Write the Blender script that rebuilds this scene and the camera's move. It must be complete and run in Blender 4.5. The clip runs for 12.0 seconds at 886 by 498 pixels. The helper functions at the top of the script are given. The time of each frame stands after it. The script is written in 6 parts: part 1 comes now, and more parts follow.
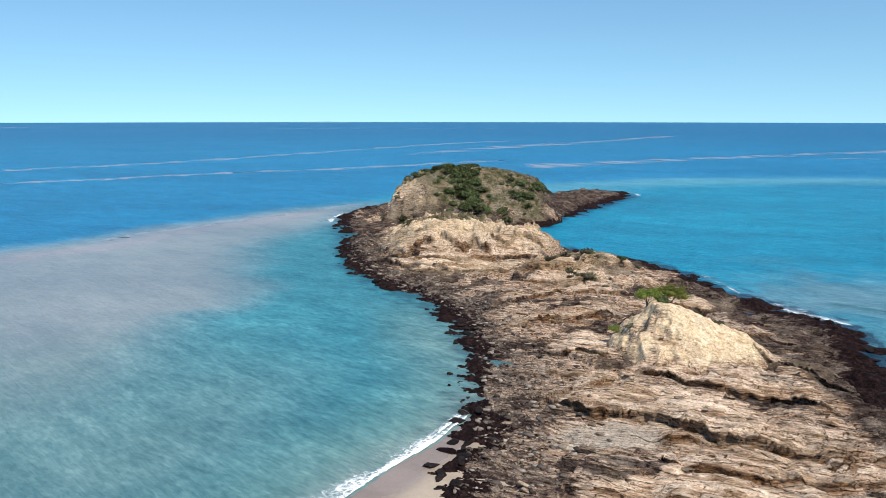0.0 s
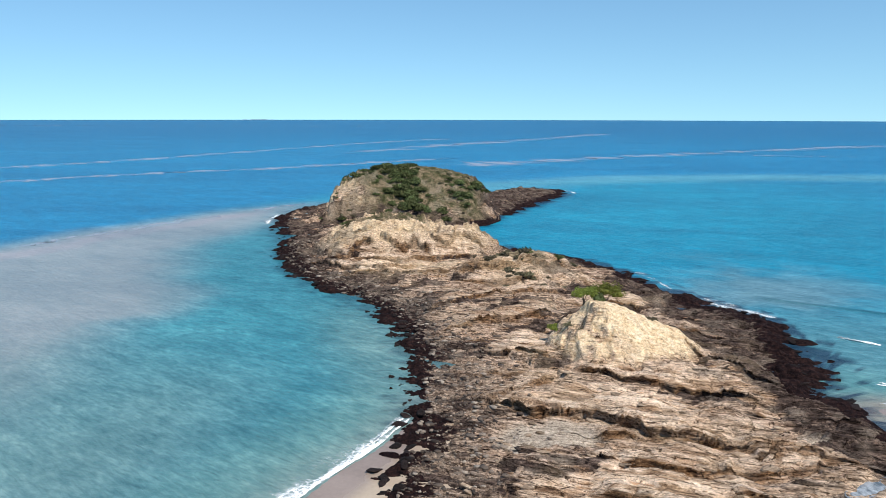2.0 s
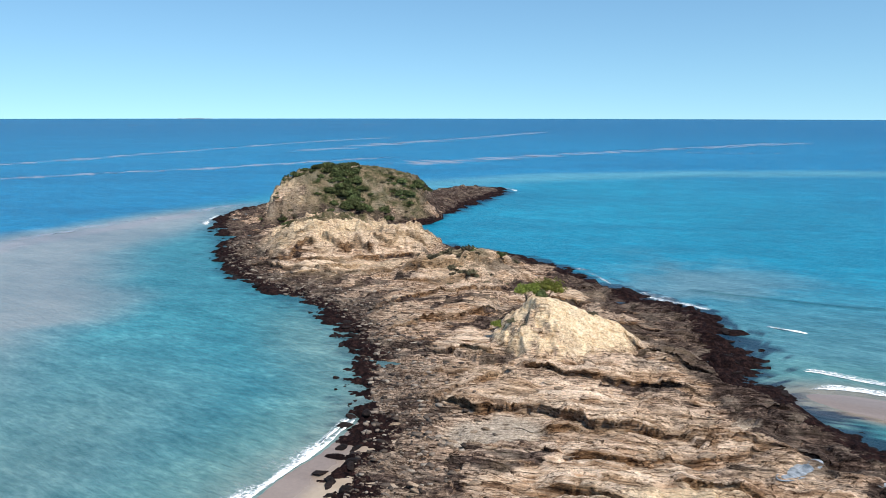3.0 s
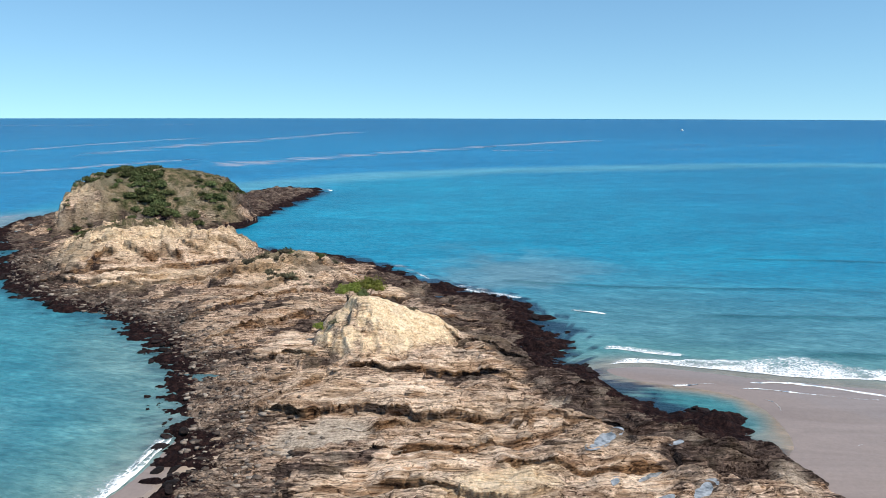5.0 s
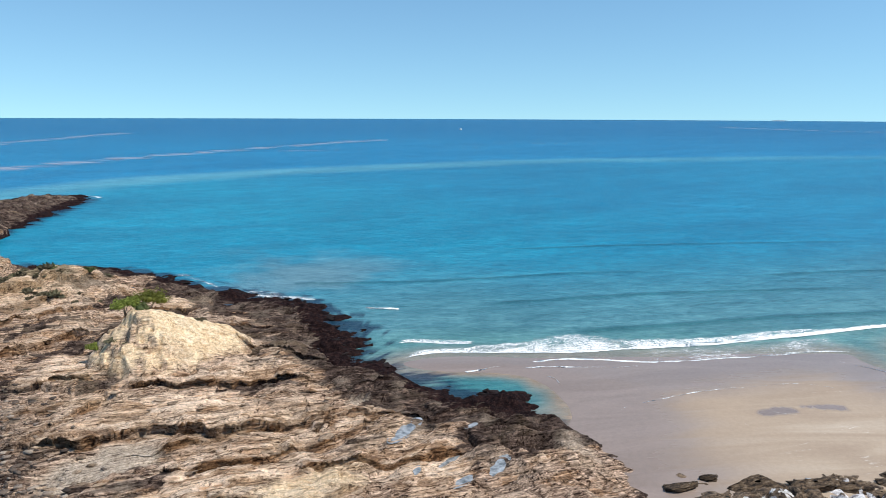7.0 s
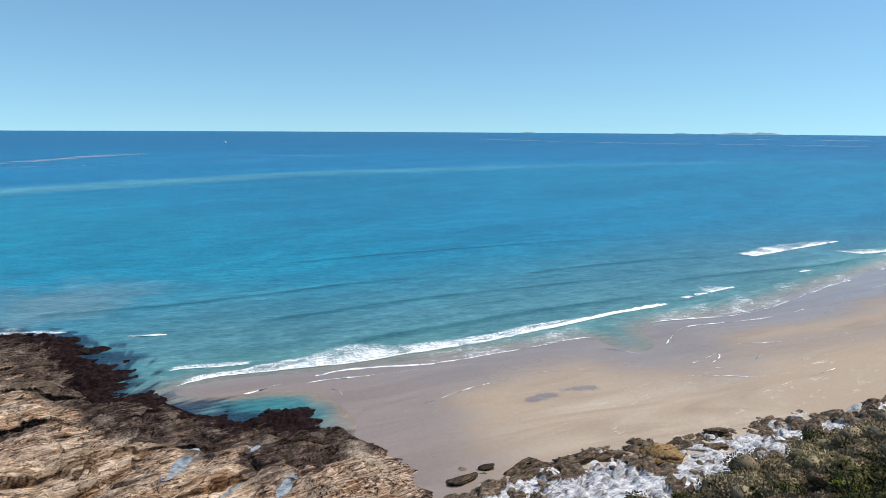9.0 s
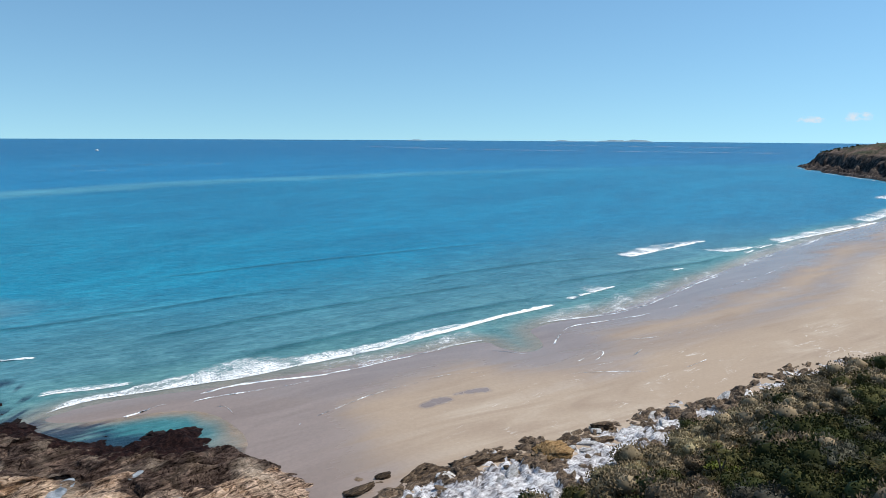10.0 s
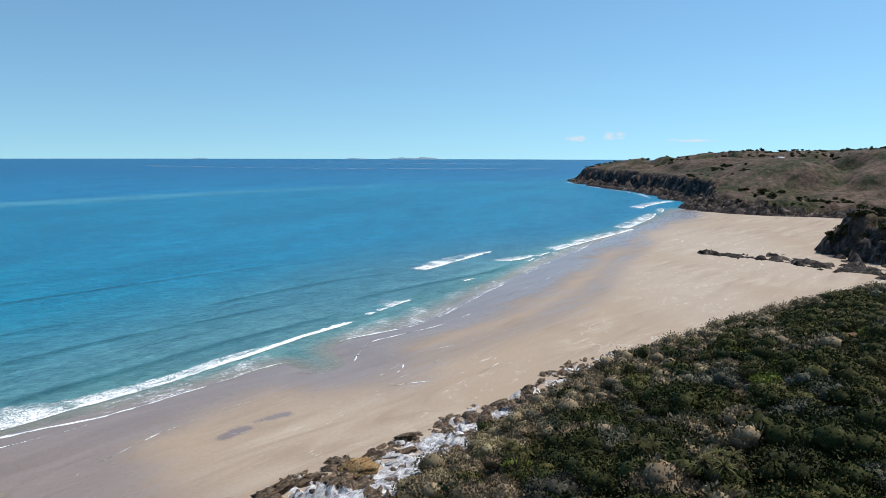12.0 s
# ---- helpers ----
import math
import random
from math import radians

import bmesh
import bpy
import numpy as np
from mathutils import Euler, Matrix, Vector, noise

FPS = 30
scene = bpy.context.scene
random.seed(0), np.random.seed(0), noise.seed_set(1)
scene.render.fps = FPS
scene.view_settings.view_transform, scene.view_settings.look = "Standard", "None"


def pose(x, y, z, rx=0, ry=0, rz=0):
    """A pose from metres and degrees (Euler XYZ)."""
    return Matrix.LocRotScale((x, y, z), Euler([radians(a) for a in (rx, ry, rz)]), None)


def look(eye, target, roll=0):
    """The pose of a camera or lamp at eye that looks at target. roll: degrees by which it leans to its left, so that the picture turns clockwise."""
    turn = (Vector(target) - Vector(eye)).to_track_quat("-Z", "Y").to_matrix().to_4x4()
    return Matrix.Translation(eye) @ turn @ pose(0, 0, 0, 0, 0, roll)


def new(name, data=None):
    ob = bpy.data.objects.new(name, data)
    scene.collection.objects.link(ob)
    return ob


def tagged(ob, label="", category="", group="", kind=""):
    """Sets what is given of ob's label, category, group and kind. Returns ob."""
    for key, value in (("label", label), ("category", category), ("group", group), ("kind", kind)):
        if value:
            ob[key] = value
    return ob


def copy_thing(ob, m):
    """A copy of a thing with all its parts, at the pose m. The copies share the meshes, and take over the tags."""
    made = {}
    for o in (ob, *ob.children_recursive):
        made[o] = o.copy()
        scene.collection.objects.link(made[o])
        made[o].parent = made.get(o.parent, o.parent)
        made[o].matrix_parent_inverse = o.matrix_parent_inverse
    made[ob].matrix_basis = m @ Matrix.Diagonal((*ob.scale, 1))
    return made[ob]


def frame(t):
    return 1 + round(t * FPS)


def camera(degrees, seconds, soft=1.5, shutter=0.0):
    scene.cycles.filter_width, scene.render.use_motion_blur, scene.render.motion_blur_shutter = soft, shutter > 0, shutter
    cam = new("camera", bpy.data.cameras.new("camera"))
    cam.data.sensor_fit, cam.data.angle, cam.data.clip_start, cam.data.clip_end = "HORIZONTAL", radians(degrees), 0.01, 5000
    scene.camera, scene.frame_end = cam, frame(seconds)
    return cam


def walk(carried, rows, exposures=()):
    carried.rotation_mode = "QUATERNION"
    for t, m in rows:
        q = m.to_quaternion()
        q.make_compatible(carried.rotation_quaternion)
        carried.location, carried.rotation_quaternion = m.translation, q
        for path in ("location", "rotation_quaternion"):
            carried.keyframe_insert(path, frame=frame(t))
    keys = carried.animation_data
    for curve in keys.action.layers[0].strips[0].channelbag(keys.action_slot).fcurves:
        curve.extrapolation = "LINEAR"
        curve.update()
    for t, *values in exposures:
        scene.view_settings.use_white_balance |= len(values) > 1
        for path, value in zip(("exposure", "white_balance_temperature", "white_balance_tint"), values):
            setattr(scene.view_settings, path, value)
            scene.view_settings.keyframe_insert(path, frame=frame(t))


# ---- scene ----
cam = camera(64.1, 12.0, 0.6)
PATH = [
    (0.0, pose(0, 0, 31.4, 79.47, -0.02, 0.00)),
    (0.5, pose(0, 0, 32, 79.44, -0.03, 0.01)),
    (1.0, pose(0, 0, 32, 79.42, -0.05, -0.77)),
    (1.5, pose(0, 0, 32, 79.37, 0.01, -2.76)),
    (2.0, pose(0, 0, 32, 79.29, -0.10, -4.94)),
    (2.5, pose(0, 0, 32, 79.25, -0.08, -7.17)),
    (4.3, pose(0, 0, 32, 79.15, -0.13, -18.50)),
    (4.5, pose(0, 0, 32, 79.19, -0.11, -20.31)),
    (5.0, pose(0, 0, 32, 79.18, -0.12, -24.45)),
    (5.5, pose(0, 0, 32, 79.18, -0.14, -28.34)),
    (6.0, pose(0, 0, 32, 79.21, -0.19, -32.52)),
    (6.5, pose(0, 0, 32, 79.20, -0.21, -36.94)),
    (7.0, pose(0, 0, 32, 79.22, -0.23, -41.47)),
    (7.2, pose(0, 0, 32, 79.28, -0.32, -43.24)),
    (8.8, pose(0, 0, 32, 79.74, -0.43, -58.00)),
    (9.0, pose(0, 0, 32, 80.26, -0.33, -59.80)),
    (9.5, pose(0, 0, 32, 80.87, -0.29, -64.24)),
    (10.0, pose(0, 0, 32, 80.90, -0.34, -68.73)),
    (10.5, pose(0, 0, 32, 81.81, -0.32, -73.11)),
    (11.0, pose(0, 0, 32, 82.37, -0.25, -77.39)),
    (11.5, pose(0, 0, 32, 82.37, -0.21, -81.39)),
    (12.0, pose(0, 0, 32, 82.39, -0.17, -85.32)),
]
walk(cam, PATH, [(0.0, 0.08), (4.5, 0.1), (7.0, 0.06), (9.5, -0.06), (12.0, -0.1)])

# ---- world and sun ----
SUN_TURN, SUN_UP = 150.0, 56.0    # degrees clockwise from +y, degrees above the horizon
world = bpy.data.worlds.new("world")
scene.world = world
world.use_nodes = True
wt = world.node_tree
sky = wt.nodes.new("ShaderNodeTexSky")
sky.sky_type, sky.sun_disc = "NISHITA", False
sky.sun_elevation, sky.sun_rotation = radians(SUN_UP), radians(SUN_TURN)
sky.altitude, sky.air_density, sky.dust_density, sky.ozone_density = 30.0, 1.0, 0.0, 2.2
# a clear sea horizon: the haze band of the sky lies low
ray = wt.nodes.new("ShaderNodeTexCoord")
split, join = wt.nodes.new("ShaderNodeSeparateXYZ"), wt.nodes.new("ShaderNodeCombineXYZ")
level = wt.nodes.new("ShaderNodeMath")
level.operation, level.use_clamp = "MULTIPLY_ADD", False
level.inputs[1].default_value, level.inputs[2].default_value = 0.85, 0.10
wt.links.new(ray.outputs["Generated"], split.inputs[0])
wt.links.new(split.outputs[0], join.inputs[0])
wt.links.new(split.outputs[1], join.inputs[1])
wt.links.new(split.outputs[2], level.inputs[0])
wt.links.new(level.outputs[0], join.inputs[2])
wt.links.new(join.outputs[0], sky.inputs["Vector"])
clear = wt.nodes.new("ShaderNodeMix")
clear.data_type, clear.blend_type = "RGBA", "MULTIPLY"
clear.inputs[0].default_value, clear.inputs[7].default_value = 1.0, (0.84, 1.10, 1.14, 1)
wt.links.new(sky.outputs[0], clear.inputs[6])
wt.links.new(clear.outputs[2], wt.nodes["Background"].inputs[0])
wt.nodes["Background"].inputs[1].default_value = 0.125
lamp = bpy.data.lights.new("sun", "SUN")
lamp.energy, lamp.angle, lamp.color = 4.7, radians(0.53), (1.0, 0.95, 0.87)
sun = new("sun", lamp)
sun.matrix_world = look((0, 0, 400), (-400 * math.sin(radians(SUN_TURN)) / math.tan(radians(SUN_UP)),
                                      -400 * math.cos(radians(SUN_TURN)) / math.tan(radians(SUN_UP)), 0))


# ---- noise and plan arithmetic ----
def rnd2(ix, iy, seed):
    n = (ix.astype(np.int64) * 374761393 + iy.astype(np.int64) * 668265263 + seed * 1442695041) & 0xFFFFFFFF
    n = ((n ^ (n >> 13)) * 1274126177) & 0xFFFFFFFF
    return ((n ^ (n >> 16)) & 0xFFFF) / 32767.5 - 1.0


def vnoise(x, y, seed=0):
    """Smooth noise between -1 and 1, one cell a unit."""
    ix, iy = np.floor(x), np.floor(y)
    fx, fy = x - ix, y - iy
    fx, fy = fx * fx * fx * (fx * (fx * 6 - 15) + 10), fy * fy * fy * (fy * (fy * 6 - 15) + 10)
    a, b = rnd2(ix, iy, seed), rnd2(ix + 1, iy, seed)
    c, d = rnd2(ix, iy + 1, seed), rnd2(ix + 1, iy + 1, seed)
    return (a + (b - a) * fx) * (1 - fy) + (c + (d - c) * fx) * fy


def fbm(x, y, octaves=4, seed=0):
    total, amp, norm = 0.0, 1.0, 0.0
    for k in range(octaves):
        total = total + amp * vnoise(x, y, seed + 17 * k)
        norm += amp
        amp *= 0.5
        x, y = x * 2.03 + 3.1, y * 2.03 - 1.7
    return total / norm


def cells(x, y, seed=0):
    """Distance to the nearest and second nearest of scattered points, and a random number of the nearest."""
    ix, iy = np.floor(x), np.floor(y)
    d1 = np.full(x.shape, 9.0)
    d2 = np.full(x.shape, 9.0)
    who = np.zeros(x.shape)
    for ox in (-1, 0, 1):
        for oy in (-1, 0, 1):
            cx, cy = ix + ox, iy + oy
            d = np.hypot(cx + 0.5 + 0.45 * rnd2(cx, cy, seed) - x, cy + 0.5 + 0.45 * rnd2(cx, cy, seed + 5) - y)
            near = d < d1
            d2 = np.where(near, d1, np.minimum(d2, d))
            who = np.where(near, rnd2(cx, cy, seed + 9), who)
            d1 = np.where(near, d, d1)
    return d1, d2, who


def step(a, b, v):
    t = np.clip((v - a) / (b - a), 0, 1)
    return t * t * (3 - 2 * t)


def soft_line(points, rounds=2, closed=False):
    """A polyline with its corners rounded."""
    p = np.array(points, float)
    for _ in range(rounds):
        q = np.roll(p, -1, 0) if closed else p[1:]
        a = p if closed else p[:-1]
        out = np.empty((2 * len(a), 2))
        out[0::2], out[1::2] = a * 0.75 + q * 0.25, a * 0.25 + q * 0.75
        p = out if closed else np.vstack([p[:1], out, p[-1:]])
    return p


def line_dist(x, y, pts, closed=False):
    """Distance to a polyline."""
    best = np.full(np.shape(x), 1e9)
    n = len(pts)
    for k in range(n if closed else n - 1):
        (ax, ay), (bx, by) = pts[k], pts[(k + 1) % n]
        dx, dy = bx - ax, by - ay
        t = np.clip(((x - ax) * dx + (y - ay) * dy) / (dx * dx + dy * dy + 1e-9), 0, 1)
        best = np.minimum(best, (x - ax - t * dx) ** 2 + (y - ay - t * dy) ** 2)
    return np.sqrt(best)


def inside_dist(x, y, pts):
    """Signed distance to a closed outline, positive inside."""
    d = line_dist(x, y, pts, True)
    odd = np.zeros(np.shape(x), bool)
    n = len(pts)
    for k in range(n):
        (ax, ay), (bx, by) = pts[k], pts[(k + 1) % n]
        if ay == by:
            continue
        odd ^= ((ay > y) != (by > y)) & (x < (bx - ax) * (y - ay) / (by - ay) + ax)
    return np.where(odd, d, -d)


# ---- mesh helpers ----
def mesh_of(name, verts, faces, material=None, smooth=True, attrs=None):
    """A mesh from arrays: n x 3 vertices, and m x 3 or m x 4 faces."""
    me = bpy.data.meshes.new(name)
    verts, faces = np.asarray(verts, np.float32), np.asarray(faces, np.int32)
    k = faces.shape[1]
    me.vertices.add(len(verts))
    me.vertices.foreach_set("co", verts.ravel())
    me.loops.add(faces.size)
    me.loops.foreach_set("vertex_index", faces.ravel())
    me.polygons.add(len(faces))
    me.polygons.foreach_set("loop_start", np.arange(0, faces.size, k, dtype=np.int32))
    me.polygons.foreach_set("loop_total", np.full(len(faces), k, np.int32))
    me.update(calc_edges=True)
    if smooth:
        me.polygons.foreach_set("use_smooth", np.ones(len(faces), bool))
    for key, values in (attrs or {}).items():
        values = np.asarray(values, np.float32)
        if values.ndim == 2:
            a = me.attributes.new(key, "FLOAT_COLOR", "POINT")
            a.data.foreach_set("color", np.hstack([values, np.ones((len(values), 1), np.float32)]).ravel())
        else:
            a = me.attributes.new(key, "FLOAT", "POINT")
            a.data.foreach_set("value", values.ravel())
    if material:
        me.materials.append(material)
    return me


def kept(fn):
    """Remembers the answers of a function of the plan for the last few sets of places."""
    memory = []

    def ask(x, y):
        key = (len(x), float(x[0]), float(y[0]), float(x[-1]), float(y[-1]), float(x[len(x) // 2]))
        for k, v in memory:
            if k == key:
                return v
        v = fn(x, y)
        if len(x) > 1:
            memory.append((key, v))
            del memory[:-2]
        return v
    return ask


def grid_of(name, xs, ys, height, material, keep=None, attrs=None, smooth=True, shift=None):
    """A height field on the lines xs and ys; height and each attribute are functions of x, y (and z). keep tells which places stay."""
    x, y = np.meshgrid(xs, ys)
    x, y = x.ravel(), y.ravel()
    z = height(x, y)
    nx, ny = len(xs), len(ys)
    i = (np.arange(ny - 1)[:, None] * nx + np.arange(nx - 1)[None, :]).ravel()
    f = np.stack([i, i + 1, i + 1 + nx, i + nx], 1)
    if keep is not None:
        ok = keep(x, y, z)
        f = f[ok[f].any(1)]
    used, f = np.unique(f, return_inverse=True)
    f = f.reshape(-1, 4)
    x, y, z = x[used], y[used], z[used]
    values = {k: v(x, y, z) for k, v in (attrs or {}).items()}
    if shift is not None:
        dx, dy = shift(x, y)
        x, y = x + dx, y + dy
    return mesh_of(name, np.stack([x, y, z], 1), f, material, smooth, values)


def steps(*stops):
    """Grid lines: start, (end, spacing), (end, spacing) ..."""
    out = [np.array([stops[0]], float)]
    at = stops[0]
    for end, gap in stops[1:]:
        n = max(1, int(round((end - at) / gap)))
        out.append(at + (end - at) * np.arange(1, n + 1) / n)
        at = end
    return np.concatenate(out)


def part(name, data, parent, label=""):
    ob = tagged(new(name, data), label)
    ob.parent = parent
    return ob


# ---- materials ----
class Mat:
    """A node material built step by step."""

    def __init__(self, name, rough=0.9, spec=0.3):
        self.m = bpy.data.materials.new(name)
        self.m.use_nodes = True
        self.t = self.m.node_tree
        self.b = self.t.nodes["Principled BSDF"]
        self.b.inputs["Roughness"].default_value = rough
        self.b.inputs["Specular IOR Level"].default_value = spec

    def n(self, kind):
        return self.t.nodes.new("ShaderNode" + kind)

    def put(self, value, socket):
        if isinstance(value, bpy.types.NodeSocket):
            self.t.links.new(value, socket)
        elif isinstance(value, tuple) and len(value) == 3 and socket.type == "RGBA":
            socket.default_value = (*value, 1)
        else:
            socket.default_value = value

    def pos(self, scale=(1, 1, 1), turn=0.0, local=False):
        """Places in metres, turned about the vertical and scaled."""
        g = self.n("TexCoord").outputs["Object"] if local else self.n("NewGeometry").outputs["Position"]
        m = self.n("Mapping")
        m.vector_type = "TEXTURE"
        m.inputs["Rotation"].default_value = (0, 0, radians(turn))
        m.inputs["Scale"].default_value = tuple(1 / s for s in scale)
        self.put(g, m.inputs[0])
        return m.outputs[0]

    def noise(self, vec, scale=1.0, detail=5, rough=0.6, distort=0.0):
        t = self.n("TexNoise")
        t.inputs["Scale"].default_value, t.inputs["Detail"].default_value = scale, detail
        t.inputs["Roughness"].default_value, t.inputs["Distortion"].default_value = rough, distort
        self.put(vec, t.inputs["Vector"])
        return t.outputs["Fac"]

    def voronoi(self, vec, scale=1.0, feature="F1", out="Distance"):
        t = self.n("TexVoronoi")
        t.feature = feature
        t.inputs["Scale"].default_value = scale
        self.put(vec, t.inputs["Vector"])
        return t.outputs[out]

    def attr(self, name, colour=False):
        a = self.n("Attribute")
        a.attribute_name = name
        return a.outputs["Color" if colour else "Fac"]

    def calc(self, op, a, b=0.0, clamp=False):
        m = self.n("Math")
        m.operation, m.use_clamp = op, clamp
        self.put(a, m.inputs[0])
        self.put(b, m.inputs[1])
        return m.outputs[0]

    def span(self, v, lo, hi, to0=0.0, to1=1.0):
        m = self.n("MapRange")
        m.interpolation_type = "SMOOTHSTEP"
        self.put(v, m.inputs[0])
        for k, val in enumerate((lo, hi, to0, to1)):
            self.put(val, m.inputs[k + 1])
        return m.outputs[0]

    def mix(self, fac, a, b, mode="MIX"):
        m = self.n("Mix")
        m.data_type, m.blend_type = "RGBA", mode
        self.put(fac, m.inputs[0])
        self.put(a, m.inputs[6])
        self.put(b, m.inputs[7])
        return m.outputs[2]

    def ramp(self, fac, *stops):
        r = self.n("ValToRGB")
        el = r.color_ramp.elements
        while len(el) < len(stops):
            el.new(0.5)
        for e, (p, c) in zip(el, stops):
            e.position, e.color = p, (*c, 1)
        self.put(fac, r.inputs[0])
        return r.outputs[0]

    def random(self):
        return self.n("ObjectInfo").outputs["Random"]

    def island(self):
        return self.n("NewGeometry").outputs["Random Per Island"]

    def hue(self, colour, value, hue=0.5, sat=1.0):
        h = self.n("HueSaturation")
        self.put(hue, h.inputs["Hue"])
        self.put(sat, h.inputs["Saturation"])
        self.put(value, h.inputs["Value"])
        self.put(colour, h.inputs["Color"])
        return h.outputs[0]

    def bump(self, height, strength=0.5, distance=0.1, under=None):
        b = self.n("Bump")
        b.inputs["Strength"].default_value, b.inputs["Distance"].default_value = strength, distance
        self.put(height, b.inputs["Height"])
        if under is not None:
            self.put(under, b.inputs["Normal"])
        return b.outputs[0]

    def done(self, colour, normal=None, rough=None):
        self.put(colour, self.b.inputs["Base Color"])
        if normal is not None:
            self.put(normal, self.b.inputs["Normal"])
        if rough is not None:
            self.put(rough, self.b.inputs["Roughness"])
        return self.m


STRIKE = -24.0    # the bedding's direction in degrees


def rock_material(name, local=False, by_attr=True):
    """Bedded sandstone: tan, brown, rust and grey beds, cream where it weathers, black weed by the water."""
    k = Mat(name, 0.95, 0.08)
    beds = k.noise(k.pos((0.10, 0.6, 1.0), STRIKE), 1.0, 9, 0.68, 0.5)
    fine = k.noise(k.pos((0.4, 3.6, 4.5), STRIKE + 4), 1.0, 9, 0.7, 0.6)
    blot = k.noise(k.pos((0.1, 0.2, 0.2), STRIKE), 1.0, 6, 0.62, 0.6)
    grain = k.noise(k.pos(), 4.0, 9, 0.75)
    crack = k.voronoi(k.pos((0.12, 1.3, 0.8), STRIKE), 1.0, "DISTANCE_TO_EDGE")
    crack2 = k.voronoi(k.pos((0.9, 3.4, 2.0), STRIKE + 7), 1.0, "DISTANCE_TO_EDGE")
    tan = k.ramp(beds, (0.36, (0.12, 0.066, 0.038)), (0.44, (0.36, 0.23, 0.14)), (0.51, (0.64, 0.475, 0.34)), (0.6, (0.76, 0.60, 0.46)), (0.68, (0.42, 0.23, 0.115)))
    grey = k.ramp(fine, (0.38, (0.045, 0.028, 0.021)), (0.46, (0.19, 0.126, 0.090)), (0.54, (0.39, 0.28, 0.205)), (0.66, (0.62, 0.475, 0.365)))
    smooth_bed = k.attr("sheet")
    col = k.mix(k.calc("MULTIPLY", k.span(blot, 0.32, 0.40), k.calc("SUBTRACT", 1.0, smooth_bed)), tan, grey)
    rust = k.span(k.noise(k.pos((0.16, 0.42, 1), STRIKE), 1.0, 7, 0.72), 0.53, 0.60, 0, 0.75)
    col = k.mix(k.calc("MULTIPLY", rust, k.calc("SUBTRACT", 1.0, k.calc("MULTIPLY", smooth_bed, 0.75))), col, k.ramp(fine, (0.38, (0.085, 0.042, 0.020)), (0.6, (0.36, 0.205, 0.105))))
    if by_attr:
        # ledge fronts: rust-brown rock, with the shade of steep faces painted in
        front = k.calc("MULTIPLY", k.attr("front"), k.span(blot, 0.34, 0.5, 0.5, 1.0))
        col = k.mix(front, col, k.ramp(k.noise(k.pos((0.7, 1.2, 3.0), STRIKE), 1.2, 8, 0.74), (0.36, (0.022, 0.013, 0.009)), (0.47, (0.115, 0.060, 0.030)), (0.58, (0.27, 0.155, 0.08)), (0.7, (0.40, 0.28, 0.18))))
        rubble = k.ramp(k.noise(k.pos((1, 1.5, 1), STRIKE), 1.3, 8, 0.78), (0.38, (0.030, 0.020, 0.016)), (0.47, (0.15, 0.105, 0.078)), (0.55, (0.32, 0.24, 0.182)), (0.68, (0.52, 0.41, 0.32)))
        col = k.mix(k.attr("rubble"), col, rubble)
        algae = k.ramp(k.noise(k.pos((0.6, 2.0, 2), STRIKE), 1.0, 9, 0.75, 0.4), (0.38, (0.008, 0.006, 0.006)), (0.47, (0.030, 0.020, 0.018)), (0.55, (0.080, 0.056, 0.047)), (0.63, (0.20, 0.145, 0.115)), (0.72, (0.22, 0.11, 0.05)))
        dk = k.calc("ADD", k.attr("dark"), k.calc("MULTIPLY", k.calc("SUBTRACT", beds, 0.5), 1.9))
        col = k.mix(k.span(dk, 0.36, 0.62, 0, 0.95), col, algae)
        cream = k.ramp(k.noise(k.pos((0.5, 1.3, 1.6), STRIKE - 20), 1.0, 9, 0.68, 0.9), (0.31, (0.36, 0.22, 0.115)), (0.40, (0.64, 0.45, 0.265)), (0.49, (0.78, 0.59, 0.375)), (0.62, (0.85, 0.685, 0.475)))
        col = k.mix(k.attr("pale"), col, cream)
        turf = k.ramp(k.noise(k.pos(), 0.35, 8, 0.75), (0.38, (0.040, 0.046, 0.018)), (0.48, (0.098, 0.088, 0.045)), (0.56, (0.19, 0.145, 0.092)), (0.66, (0.25, 0.19, 0.125)))
        col = k.mix(k.attr("turf"), col, turf)
        gravel = k.ramp(k.noise(k.pos(), 3.5, 8, 0.8), (0.36, (0.17, 0.13, 0.095)), (0.48, (0.40, 0.325, 0.25)), (0.64, (0.56, 0.475, 0.385)))
        col = k.mix(k.attr("gravel"), col, gravel)
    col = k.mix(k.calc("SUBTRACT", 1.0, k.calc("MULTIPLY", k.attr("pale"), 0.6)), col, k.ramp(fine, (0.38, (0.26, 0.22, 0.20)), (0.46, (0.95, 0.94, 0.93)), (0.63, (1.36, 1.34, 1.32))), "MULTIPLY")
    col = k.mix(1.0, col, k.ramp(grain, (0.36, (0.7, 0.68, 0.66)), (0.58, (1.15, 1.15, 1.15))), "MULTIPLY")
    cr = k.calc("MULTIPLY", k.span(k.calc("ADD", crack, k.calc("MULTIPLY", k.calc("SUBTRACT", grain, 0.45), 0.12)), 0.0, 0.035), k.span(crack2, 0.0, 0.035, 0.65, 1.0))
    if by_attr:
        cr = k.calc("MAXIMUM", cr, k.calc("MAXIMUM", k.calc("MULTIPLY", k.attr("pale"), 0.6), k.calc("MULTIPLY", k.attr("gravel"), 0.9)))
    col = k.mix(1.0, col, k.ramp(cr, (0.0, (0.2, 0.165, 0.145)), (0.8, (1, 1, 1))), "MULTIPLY")
